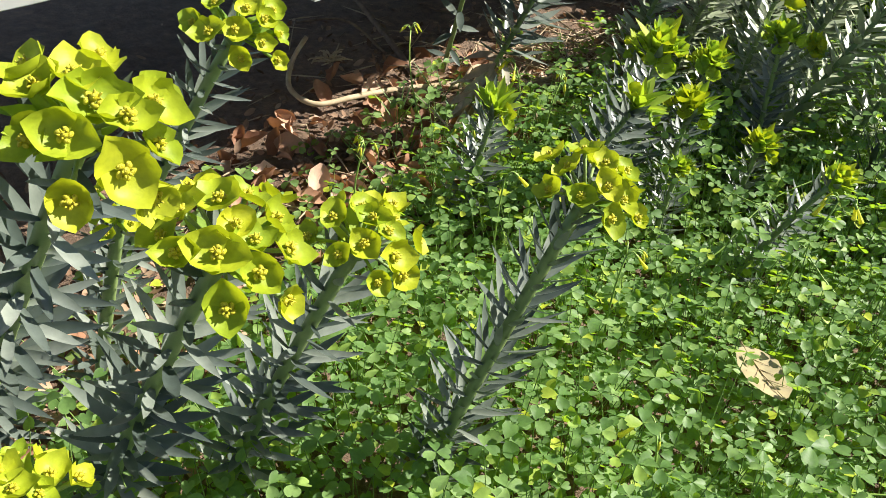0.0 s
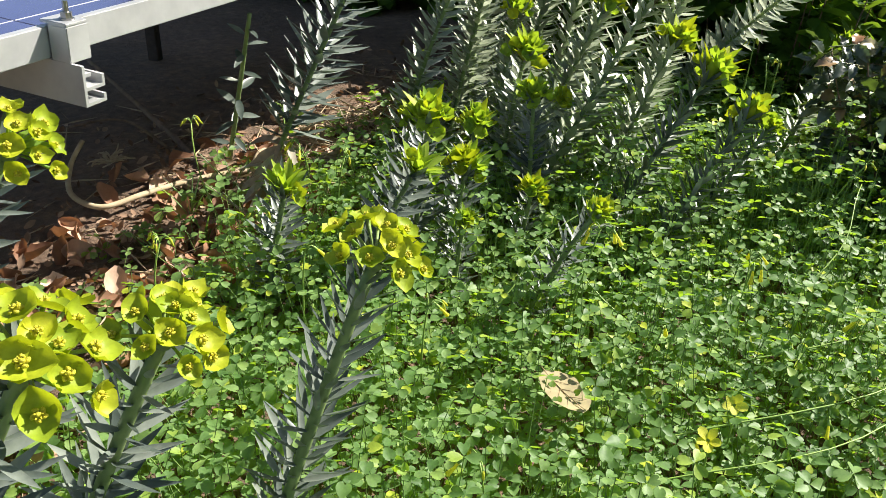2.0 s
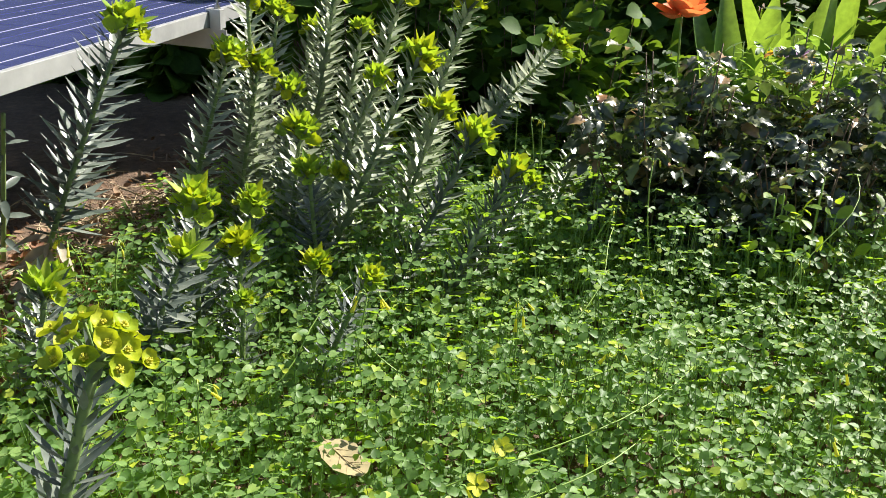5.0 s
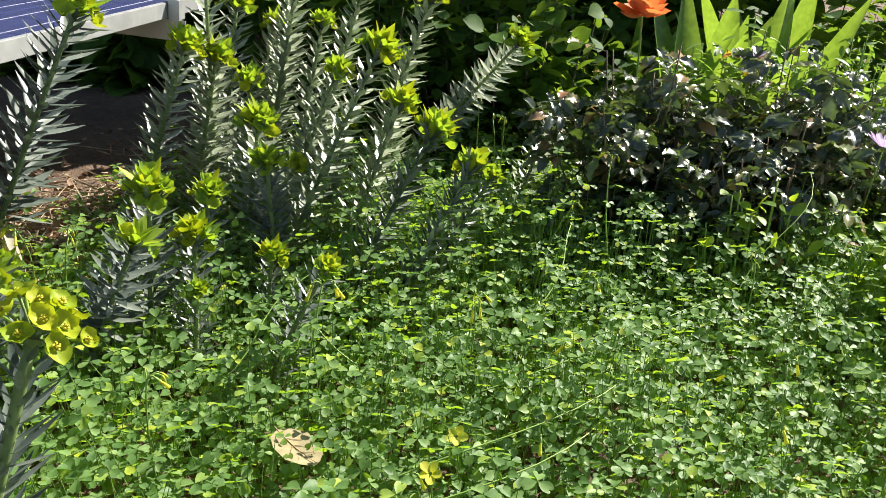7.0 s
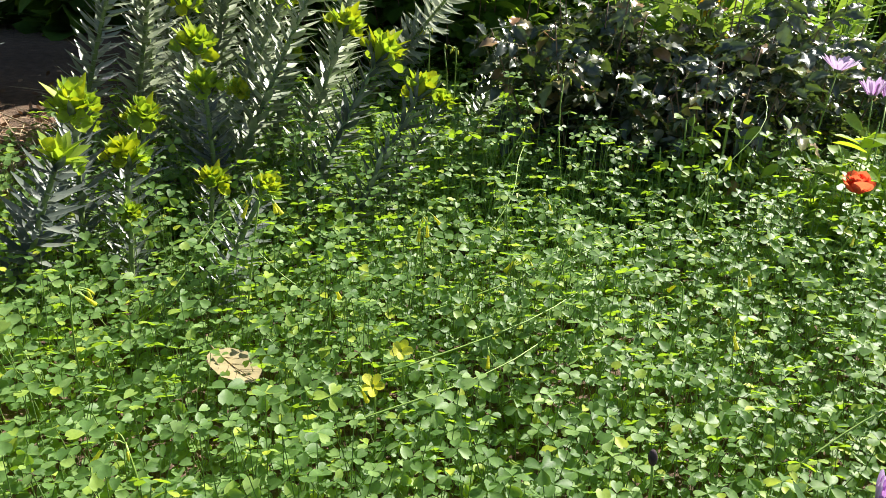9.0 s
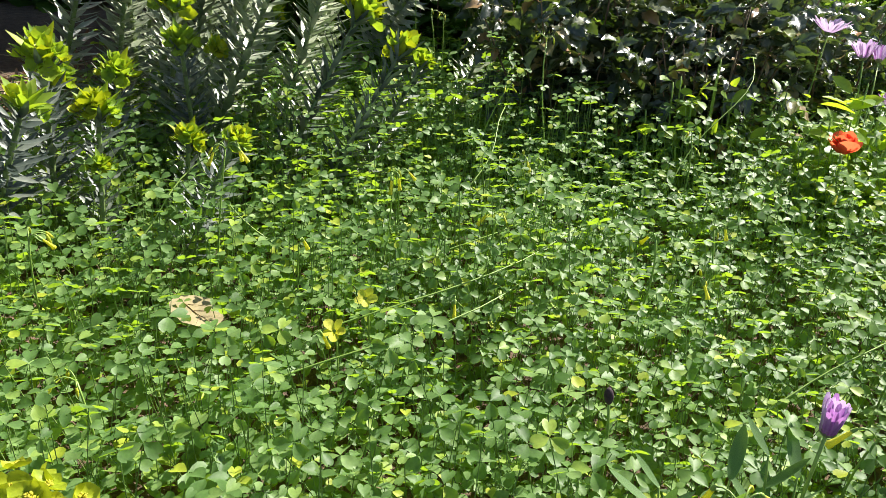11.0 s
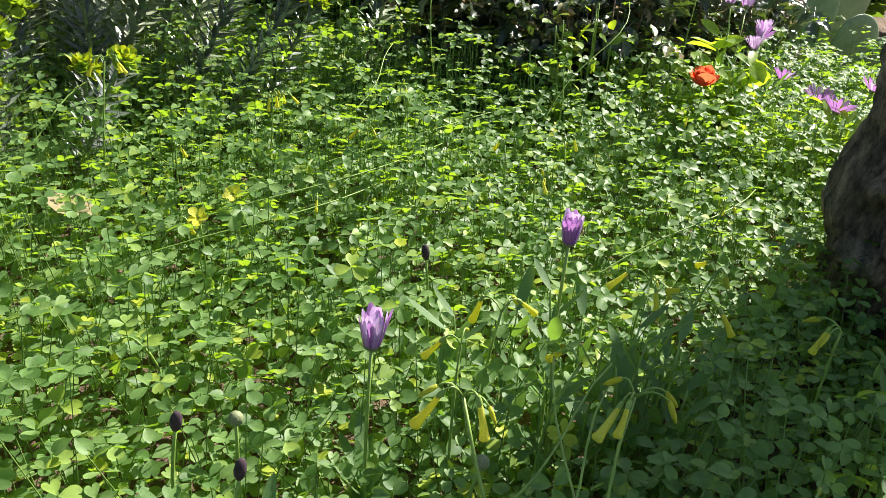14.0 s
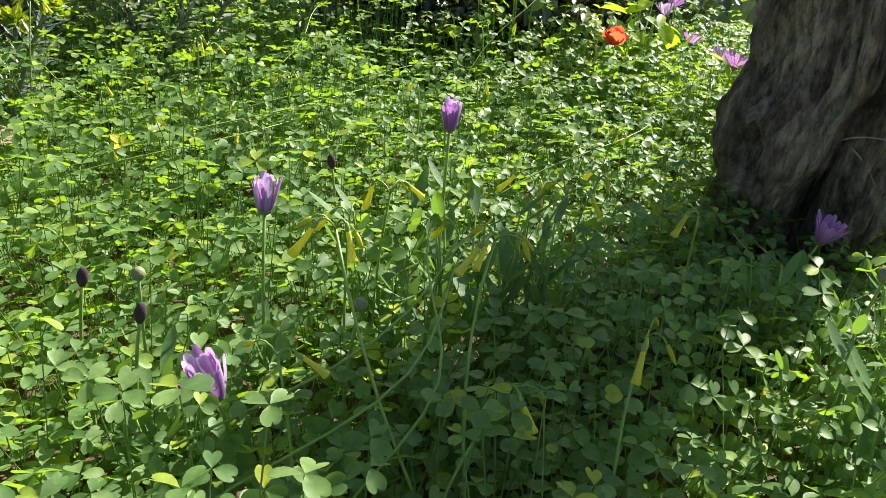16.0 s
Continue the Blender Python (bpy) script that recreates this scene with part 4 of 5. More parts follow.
DAISIES = [
    (0.51, 0.11, 0.510, 0.100, 0.168, 0.036, 12, "closed", 6, 0.7),
    (0.555, 0.262, 0.553, 0.250, 0.250, 0.029, 9, "closed", 6, 0.5), (0.735, 0.325, 0.731, 0.316, 0.303, 0.026, 8, "closed", 8, 0.25),
    (1.19, 0.35, 1.212, 0.336, 0.155, 0.031, 22, "closed", 3, 0.0),
    (1.46, 1.40, 1.479, 1.419, 0.335, 0.036, 30, "closed", 4, 0.8), (1.58, 1.20, 1.587, 1.187, 0.185, 0.030, 55, "open", 3, 0.1),
    (1.56, 1.30, 1.561, 1.285, 0.20, 0.028, 45, "open", 3, 0.3), (1.56, 1.43, 1.582, 1.427, 0.275, 0.028, 35, "open", 4, 0.8),
    (1.32, 1.95, 1.315, 1.931, 0.475, 0.042, 55, "open", 8, 0.9), (1.42, 1.50, 1.44, 1.50, 0.37, 0.038, 55, "open", 5, 0.9),
    (1.50, 1.36, 1.52, 1.35, 0.25, 0.03, 25, "closed", 4, 0.7), (1.62, 1.10, 1.63, 1.09, 0.23, 0.029, 50, "open", 4, 0.2),
    (1.36, 1.24, 1.535, 1.445, 0.325, 0.030, 22, "closed", 2, 0.6), (1.40, 1.22, 1.560, 1.40, 0.265, 0.028, 40, "open", 2, 0.6), (1.50, 1.02, 1.513, 1.027, 0.205, 0.034, 48, "open", 3, 0.0),
    (0.64, 0.51, 0.640, 0.50, 0.205, 0.019, 0, "bud", 3, 0), (0.40, 0.25, 0.403, 0.238, 0.200, 0.019, 0, "bud", 3, 0),
    (0.45, 0.20, 0.452, 0.19, 0.190, 0.019, 0, "bud", 3, 0), (0.45, 0.24, 0.448, 0.23, 0.205, 0.019, 0, "green", 2, 0),
    (0.62, 0.17, 0.625, 0.16, 0.205, 0.019, 0, "green", 3, 0), (1.09, 0.12, 1.085, 0.11, 0.235, 0.026, 0, "green", 6, 0),
    (1.12, 0.02, 1.12, 0.02, 0.235, 0.028, 0, "green", 6, 0),
]
for i, (bx, by, hx, hy, hz, s, sp, st, nl, pale) in enumerate(DAISIES):
    daisy(foot(bx, by), (hx, hy, hz), s, sp, i, st, nl, pale)


# ---- leaf litter and dry wood ----
def curled_leaf_data(seed):
    r = random.Random(seed)
    n, verts, faces = 7, [], []
    c1, c2 = r.uniform(-0.9, 1.0), r.uniform(0.4, 1.9)
    for i in range(n + 1):
        t = i / n
        w = 0.5 * r.uniform(0.32, 0.42) * 2 * math.sin(math.pi * (0.04 + 0.93 * t)) ** 0.75
        for s in (-1, -0.5, 0, 0.5, 1):
            verts.append((t - 0.5, w * s * (1 - 0.15 * abs(s) * c2), c1 * (t - 0.5) ** 2 + c2 * (w * s) ** 2 * 1.4 + r.uniform(-0.012, 0.012)))
        if i:
            o = 5 * (i - 1)
            faces += [(o + k, o + k + 1, o + k + 6, o + k + 5) for k in range(4)]
    return verts, faces


LITTER = [mesh_of("dry_leaf", *curled_leaf_data(s), DRY_LEAF) for s in range(6)]


def build_litter():
    r = random.Random(21)
    made = 0
    while made < 300:
        y = r.uniform(0.3, 1.75) if r.random() < 0.4 else r.gauss(1.12, 0.22)
        x = clover_edge(y) - abs(r.gauss(0.0, 0.19)) + 0.07
        if x < -1.1:
            continue
        z = soil_z(x, y) + r.uniform(0.004, 0.022)
        ob = new("dry_leaf", r.choice(LITTER))
        ob.matrix_basis = Matrix.Translation((x, y, z)) @ Euler((r.gauss(0, 0.6), r.gauss(0, 0.6), r.uniform(0, 6.3))).to_matrix().to_4x4() @ Matrix.Diagonal((*([r.uniform(0.026, 0.066)] * 3), 1))
        tagged(ob, "curled brown dry leaf on the soil", "dry leaf", "dry leaves under the panel")
        made += 1
    bits, twigs = [], []
    for _ in range(5200):
        y = r.uniform(0.0, 2.6)
        x = clover_edge(y) - abs(r.gauss(0, 0.3)) + 0.10
        z = soil_z(x, y) + r.uniform(0.001, 0.012)
        bits.append(np.array(Matrix.Translation((x, y, z)) @ Euler((r.gauss(0, 0.5), r.gauss(0, 0.5), r.uniform(0, 6.3))).to_matrix().to_4x4() @ Matrix.Diagonal((*([r.uniform(0.007, 0.028)] * 3), 1))))
        if r.random() < 0.07:
            a = r.uniform(0, 6.3)
            ln = r.uniform(0.02, 0.07)
            twigs.append(np.array(aim((x, y, z + 0.004), (math.cos(a), math.sin(a), r.gauss(0, 0.12)), (0, 0, 1), (ln, 0.0011, 0.0011))))
    for _ in range(420):
        x, y = r.gauss(-0.20, 0.13), r.gauss(1.62, 0.16)
        a, ln = r.uniform(0, 6.3), r.uniform(0.03, 0.12)
        twigs.append(np.array(aim((x, y, soil_z(x, y) + r.uniform(0.004, 0.04)), (math.cos(a), math.sin(a), r.gauss(0, 0.25)), (0, 0, 1), (ln, 0.0013, 0.0013))))
        bits.append(np.array(Matrix.Translation((x, y, soil_z(x, y) + r.uniform(0.004, 0.03))) @ Euler((r.gauss(0, 0.7), r.gauss(0, 0.7), r.uniform(0, 6.3))).to_matrix().to_4x4() @ Matrix.Diagonal((*([r.uniform(0.014, 0.04)] * 3), 1))))
    lit = thing("leaf_litter", "brown crumbled dry leaves and twigs over the soil", "leaf litter", kind="stuff")
    o = part("litter_bits", scatter_mesh("litter_bits", *blade_data(0.5, 0.3, 0.2, 3, "oval"), bits, DRY_BITS), lit)
    o["kind"] = "stuff"
    o = part("twigs", scatter_mesh("twigs", *tube_data([(0, 0, 0), (0.5, 0.0, 2.0), (1, 0, 0)], [1.2, 1.0, 0.6], 5), twigs, PALE_WOOD), lit)
    o["kind"] = "stuff"


build_litter()


def branch(points, r0, r1, label, mat=PALE_WOOD, name="dry_branch"):
    pts = [Vector(p) for p in points]
    fine = []
    for i in range(len(pts) - 1):
        a, b, c, d = pts[max(i - 1, 0)], pts[i], pts[i + 1], pts[min(i + 2, len(pts) - 1)]
        for k in range(5):
            t = k / 5
            fine.append(0.5 * ((2 * b) + (c - a) * t + (2 * a - 5 * b + 4 * c - d) * t * t + (3 * b - a - 3 * c + d) * t ** 3))
    fine.append(pts[-1])
    n = len(fine)
    rad = [(r0 + (r1 - r0) * k / (n - 1)) * (1 + 0.12 * noise.noise(Vector((k * 0.7, r0 * 900, 0)))) for k in range(n)]
    ob = new(name, mesh_of(name, *tube_data(fine, rad, 8), mat))
    return tagged(ob, label, "dry branch")


branch([(-0.43, 1.44, 0.125), (-0.474, 1.393, 0.13), (-0.545, 1.314, 0.135), (-0.593, 1.227, 0.14), (-0.638, 1.16, 0.14), (-0.70, 1.17, 0.155), (-0.735, 1.235, 0.18), (-0.73, 1.28, 0.215)], 0.0066, 0.0045, "pale bare dry branch curling over leaf litter")
branch([(-1.05, 1.85, 0.20), (-0.83, 1.68, 0.15), (-0.655, 1.52, 0.13), (-0.56, 1.42, 0.125)], 0.0055, 0.008, "thin brown dry stick lying under the panel", WOODY)
branch([(-0.90, 1.50, 0.15), (-0.78, 1.52, 0.17), (-0.66, 1.48, 0.13)], 0.003, 0.004, "thin grey dry twig arched over the soil", WOODY)
branch([(-0.36, 1.45, 0.13), (-0.25, 1.62, 0.135), (-0.16, 1.70, 0.13)], 0.005, 0.004, "pale dry stick among the litter")
branch([(-0.44, 1.36, 0.12), (-0.43, 1.42, 0.17), (-0.40, 1.47, 0.15)], 0.004, 0.003, "short broken dry twig in the litter")


def build_seed_cluster(at):
    r = random.Random(8)
    p = thing("dry_flower_cluster", "shrivelled greyish dry flower cluster on the litter", "dry flower", at)
    for k in range(34):
        d = Vector((r.gauss(0, 1), r.gauss(0, 1), abs(r.gauss(0.3, 0.6)))).normalized() * r.uniform(0.02, 0.05)
        part("dry_stalk", mesh_of("dry_stalk", *tube_data(bend((0, 0, 0), d, (r.uniform(-0.01, 0.01), r.uniform(-0.01, 0.01), 0.006), 4), [0.0015] * 5, 5), PALE_WOOD), p)


build_seed_cluster((-0.69, 1.30, 0.165))


def build_tan_leaf():
    """The broad dead leaf lying in the clover."""
    p = thing("fallen_leaf", "broad dead tan leaf with darker veins lying in the clover", "fallen leaf", (0.208, 0.785, 0.143))
    p.rotation_euler = (radians(-4), radians(3), radians(-50))
    p.scale = (0.72, 0.72, 0.72)
    outline = [(-0.062, 0.0), (-0.050, 0.026), (-0.020, 0.042), (0.012, 0.036), (0.040, 0.030), (0.056, 0.010), (0.060, -0.006), (0.044, -0.026), (0.014, -0.036), (-0.022, -0.036), (-0.050, -0.022)]
    verts = [(0, 0, 0)]
    for f in (0.5, 1.0):
        verts += [(x * f, y * f, 3.0 * (y * f) ** 2 + 1.6 * (x * f) ** 2 + 0.002 * math.sin(90 * x + 60 * y)) for x, y in outline]
    n = len(outline)
    faces = [(0, 1 + k, 1 + (k + 1) % n) for k in range(n)] + [(1 + k, 1 + n + k, 1 + n + (k + 1) % n, 1 + (k + 1) % n) for k in range(n)]
    part("leaf_blade", mesh_of("leaf_blade", verts, faces, TAN_LEAF), p)
    part("midrib", mesh_of("midrib", *tube_data([(-0.075, 0, 0.010), (-0.05, 0, 0.005), (0, 0, 0.0012), (0.055, 0, 0.0055)], [0.0012, 0.0012, 0.001, 0.0005], 6), TAN_VEIN), p)
    for s in (1, -1):
        for x in (-0.035, -0.012, 0.012):
            b = (x + 0.026, s * 0.026)
            part("vein", mesh_of("vein", *tube_data([(x, 0, 1.6 * x * x + 0.001), (b[0], b[1], 3.0 * b[1] ** 2 + 1.6 * b[0] ** 2 + 0.001)], [0.0007, 0.0003], 5), TAN_VEIN), p)


build_tan_leaf()


# ---- olive trunk ----
def build_olive():
    p = thing("olive_tree", "old olive tree with a gnarled, hollowed grey-brown trunk in clover", "tree", TRUNK)
    nz, na = 210, 280
    heights = (-0.06, 0.0, 0.08, 0.17, 0.24, 0.30, 0.40, 0.65, 1.02)
    girth = (0.120, 0.116, 0.136, 0.162, 0.164, 0.152, 0.150, 0.138, 0.110)
    shift = (-0.002, -0.001, 0.007, 0.014, 0.022, 0.034, 0.030, 0.020, 0.020)
    hollows = ((229, 0.085, 0.27, 0.085, 0.105), (226, 0.005, 0.30, 0.05, 0.06), (238, 0.22, 0.18, 0.080, 0.070), (262, 0.30, 0.16, 0.14, 0.030), (205, 0.36, 0.14, 0.07, 0.026), (250, 0.12, 0.10, 0.10, 0.024), (210, 0.10, 0.10, 0.06, 0.022))
    verts, faces = [], []
    for j in range(nz + 1):
        z = -0.06 + 1.08 * j / nz
        side = Vector((0.75, -0.66, 0)) * float(np.interp(z, heights, shift))
        thick = float(np.interp(z, heights, girth))
        for k in range(na):
            a = 2 * math.pi * k / na
            d = Vector((math.cos(a), math.sin(a), 0))
            r = thick * (1 + 0.05 * math.sin(3 * a + 2.2 * z + 0.6) + 0.04 * math.sin(5 * a - 3 * z + 2))
            r += 0.022 * noise.noise(Vector((d.x * 3, d.y * 3, z * 4 + 8))) + 0.014 * noise.noise(Vector((d.x * 8, d.y * 8, z * 9 + 3)))
            # cracks between plates of bark
            r -= 0.020 * max(0.0, 1 - 3.2 * abs(noise.noise(Vector((d.x * 5, d.y * 5, z * 2.6 + 5)))))
            r -= 0.012 * max(0.0, 1 - 3.0 * abs(noise.noise(Vector((d.x * 12, d.y * 12, z * 9 + 2)))))
            r += 0.007 * noise.noise(Vector((d.x * 26, d.y * 26, z * 22 + 6))) + 0.004 * noise.noise(Vector((d.x * 60, d.y * 60, z * 50 + 2)))
            for ha, hz, wa, wz, dep in hollows:
                da = math.atan2(math.sin(a - radians(ha)), math.cos(a - radians(ha)))
                r -= dep * math.exp(-((da / wa) ** 2 + ((z - hz) / wz) ** 2) ** 2)
            # the knot: a swollen ring round a hole
            da = 0.15 * math.atan2(math.sin(a - radians(189)), math.cos(a - radians(189)))
            ring = math.hypot(da / 0.042, (z - 0.185) / 0.058)
            r += 0.022 * math.exp(-((ring - 1.05) / 0.40) ** 2)
            r -= 0.135 * math.exp(-((da / 0.021) ** 2 + ((z - 0.185) / 0.036) ** 2) ** 2)
            verts.append(d * max(r, 0.02) + side + Vector((0, 0, z)))
        if j:
            o = (j - 1) * na
            for k in range(na):
                faces.append((o + k, o + (k + 1) % na, o + na + (k + 1) % na, o + na + k))
    part("trunk", mesh_of("trunk", verts, faces, BARK), p)
    for a, b, sag in (((-0.060, -0.115, 0.235), (-0.015, -0.175, 0.245), (0, 0, 0.008)), ((-0.045, -0.120, 0.225), (-0.010, -0.150, 0.175), (0, 0, 0.006)), ((0.02, -0.13, 0.30), (0.10, -0.20, 0.40), (0.01, 0, 0.01))):
        part("dead_twig", mesh_of("dead_twig", *tube_data(bend(a, b, sag, 6), [0.0012 - 0.0001 * k for k in range(7)], 5), PALE_WOOD), p, None, "thin pale dead twig")
    r = random.Random(4)
    tips = []
    for k in range(4):
        a = -1.9 + k * 0.62
        d0 = Vector((0.06 + 0.07 * math.cos(a), -0.03 + 0.07 * math.sin(a), 0.90))
        d1 = d0 + Vector((0.35 + math.cos(a) * 0.45, -0.25 + math.sin(a) * 0.45, 1.0))
        d2 = d1 + Vector((math.cos(a + 0.4) * 0.5, math.sin(a + 0.4) * 0.5, 1.2))
        part("limb", mesh_of("limb", *tube_data(bend(d0, d1, (0.05, 0.03, 0), 6) + bend(d1, d2, (-0.04, 0.05, 0), 6)[1:], [0.075 - 0.005 * q for q in range(13)], 10), BARK), p)
        tips.append(d2)
    leaves = []
    for _ in range(2600):
        c = r.choice(tips)
        q = c + Vector((r.gauss(0, 0.32), r.gauss(0, 0.32), r.gauss(0.15, 0.3)))
        leaves.append(np.array(aim(q, (r.gauss(0, 1), r.gauss(0, 1), r.gauss(0, 0.6)), (0, 0, 1), r.uniform(0.06, 0.10))))
    o = part("crown", scatter_mesh("crown", *blade_data(0.22, 0.2, 0.1, 3, "lance"), leaves, BUSH_LEAF), p)
    o["kind"] = "stuff"


build_olive()


# ---- dark shrub, back plants ----
def toothed_data(width, curl, seed):
    """A crumpled leaflet with a saw-toothed edge; length 1 along x."""
    r = random.Random(seed)
    n, verts, faces = 9, [], []
    for i in range(n + 1):
        t = i / n
        w = width * 0.62 * math.sin(math.pi * (0.06 + 0.93 * t)) ** 0.8 * (1.16 if i % 2 else 0.86)
        z = curl * t * t
        for q in (1, 0.5, 0, -0.5, -1):
            verts.append((t + 0.05 * abs(q), w * q, z + 0.30 * w * abs(q) + r.uniform(-0.05, 0.05) * (0.4 + abs(q))))
        if i:
            o = 5 * (i - 1)
            faces += [(o + k, o + k + 1, o + k + 6, o + k + 5) for k in range(4)]
    return verts, faces


def shrub(name, label, centre, spread, height, mat, stems, leaves, leaf_size, width, seed, shape="oval", category="shrub", curl=-0.15, floor_f=0.25, root=0.25, wood=WOODY):
    r = random.Random(seed)
    c = Vector(centre)
    p = thing(name, label, category, c)
    tips = []
    for k in range(stems):
        a = r.uniform(0, 6.3)
        q = math.sqrt(r.random())
        top = Vector((math.cos(a) * spread[0] * q, math.sin(a) * spread[1] * q, height * r.uniform(0.6, 1.0) * (1 - 0.35 * q)))
        pts = bend((top.x * root, top.y * root, -0.02), top, (top.x * 0.1 * (1 - root), top.y * 0.1 * (1 - root), 0.02), 6)
        part("stem", mesh_of("stem", *tube_data(pts, [0.0032 - 0.0003 * i for i in range(7)], 6), wood), p)
        tips.append(pts)
    poses = []
    form = blade_data(width, 0.25, curl, 4, shape)
    if shape == "compound":
        # five toothed leaflets on one leaf stalk
        one = toothed_data(width, curl, seed)
        rib = tube_data([(0, 0, 0), (0.6, 0, 0)], [0.012, 0.008], 3, cap=False)
        form = join_data(rib, *[moved(one, Matrix.Translation((x, 0, 0)) @ Matrix.Rotation(yaw, 4, "Z") @ Matrix.Rotation(tw, 4, "X") @ Matrix.Diagonal((k, k, k, 1)))
                                for x, yaw, tw, k in ((0.58, 0.05, 0.1, 0.46), (0.50, 1.0, -0.3, 0.40), (0.50, -1.05, 0.35, 0.40), (0.26, 1.15, 0.2, 0.32), (0.26, -1.1, -0.25, 0.32))])
    for _ in range(leaves):
        pts = r.choice(tips)
        f = r.uniform(floor_f, 1.0)
        k = min(int(f * 6), 5)
        pos = pts[k].lerp(pts[k + 1], f * 6 - k) + Vector((r.gauss(0, 0.022), r.gauss(0, 0.022), r.gauss(0, 0.014)))
        a = r.uniform(0, 6.3)
        poses.append(np.array(aim(pos, (math.cos(a), math.sin(a), r.gauss(0.05, 0.45)), (r.gauss(0, 0.55), r.gauss(0, 0.55), 1), leaf_size * r.uniform(0.5, 1.3))))
    o = part("foliage", scatter_mesh("foliage", *form, poses, mat), p)
    o["kind"] = "stuff"
    return p


shrub("rose_bush", "low dark-leaved rose bush with glossy blackish leaves", (0.98, 1.72, 0.03), (0.30, 0.20), 0.62, ROSE_LEAF, 18, 260, 0.110, 0.46, 31, "compound", curl=-0.4)
shrub("rose_bush", "low dark-leaved rose bush with reddish young shoots", (1.32, 1.76, 0.03), (0.30, 0.20), 0.60, ROSE_LEAF, 16, 230, 0.110, 0.46, 32, "compound", curl=-0.4)
shrub("rose_bush", "dark-leaved rose bush at the edge of the clover", (1.24, 1.54, 0.03), (0.24, 0.10), 0.42, ROSE_LEAF, 14, 90, 0.105, 0.46, 33, "compound", curl=-0.4)
shrub("leafy_bush", "shaded bush with broad bright green leaves", (0.80, 2.50, 0.03), (0.44, 0.32), 0.80, BUSH_LEAF, 36, 1500, 0.060, 0.9, 34, floor_f=0.05, root=0.7)
shrub("leafy_bush", "shaded bush with broad green leaves behind the spurge", (0.28, 2.50, 0.04), (0.36, 0.28), 0.85, BUSH_LEAF, 34, 1500, 0.055, 0.9, 35, floor_f=0.05, root=0.7)


shrub("low_shrub", "low brownish green shrub beyond the bed", (3.3, 3.9, 0.0), (1.1, 0.4), 0.7, BUSH_LEAF, 40, 2200, 0.08, 0.6, 41, root=0.9, floor_f=0.05)
shrub("low_shrub", "low dark green shrub behind the prickly pear", (2.75, 2.95, 0.0), (0.8, 0.3), 0.75, BUSH_LEAF, 30, 1800, 0.07, 0.6, 38)
shrub("rose_bush", "sprawling dark-leaved rose bush behind the daisies", (1.68, 1.80, 0.03), (0.24, 0.20), 0.52, ROSE_LEAF, 20, 170, 0.105, 0.46, 39, "compound", curl=-0.4)
shrub("daisy_bush", "feathery green daisy foliage behind the roses", (1.80, 2.12, 0.03), (0.28, 0.14), 0.56, DAISY_TUFT, 30, 1200, 0.040, 0.3, 40, "lance", wood=STALK, category="bush", floor_f=0.05, root=0.7)
shrub("leafy_weed", "bright green leafy weed beside the red flower", (1.41, 1.30, 0.02), (0.13, 0.08), 0.33, BRIGHT_LEAF, 18, 190, 0.058, 0.5, 42, wood=STALK, category="weed", floor_f=0.1, root=0.7)
shrub("leafy_weed", "tall bright green weed with narrow leaves behind the trunk", (1.54, 1.08, 0.02), (0.16, 0.20), 0.22, BRIGHT_LEAF, 30, 480, 0.040, 0.26, 43, wood=STALK, category="weed", floor_f=0.1, root=0.8)
shrub("leafy_weed", "bright green leafy weed at the edge of the rose bush", (1.20, 1.42, 0.02), (0.18, 0.08), 0.36, BRIGHT_LEAF, 16, 130, 0.036, 0.6, 44, wood=STALK, category="weed", floor_f=0.2, root=0.8)
shrub("rose_shoot", "rose shoot with yellow and reddish leaves", (1.34, 1.94, 0.02), (0.10, 0.06), 0.68, AUTUMN_LEAF, 6, 26, 0.085, 0.6, 45, "compound", floor_f=0.6)
shrub("daisy_bush", "feathery bright green daisy foliage beside the rose bush", (1.42, 2.00, 0.03), (0.30, 0.12), 0.66, DAISY_TUFT, 40, 1700, 0.050, 0.36, 37, "lance", wood=STALK, category="bush", floor_f=0.05, root=0.7)


def blade_clump(centre, count, length, width, seed, label):
    r = random.Random(seed)
    p = thing("blade_plant", label, "plant", centre)
    me = mesh_of("blade", *blade_data(width, 0.5, 0.16, 8, "blade"), IRIS_LEAF)
    for k in range(count):
        a = k * 2.4 + r.uniform(-0.3, 0.3)
        el = radians(r.uniform(38, 82))
        d = Vector((math.cos(a) * math.cos(el), math.sin(a) * math.cos(el), math.sin(el)))
        part("blade", me, p, aim((math.cos(a) * 0.02, math.sin(a) * 0.02, 0), d, (-math.cos(a), -math.sin(a), 0.4), length * r.uniform(0.75, 1.1)))
    return p


# Added hedge, mostly out of view: its height shades the back soil and bushes.
shrub("hedge", "added dark green hedge that shades the back of the bed", (0.45, 3.40, 0.0), (2.2, 0.36), 3.0, BUSH_LEAF, 130, 15000, 0.14, 0.7, 36, category="hedge", floor_f=0.02, root=0.97)

for i, (c, n, ln) in enumerate((((1.40, 2.34, 0.05), 9, 0.56), ((1.62, 2.38, 0.05), 9, 0.60), ((1.22, 2.46, 0.05), 6, 0.56), ((1.92, 2.28, 0.05), 7, 0.48))):
    blade_clump(c, n, ln, 0.30, 50 + i, "clump of broad upright bright green pointed leaves")


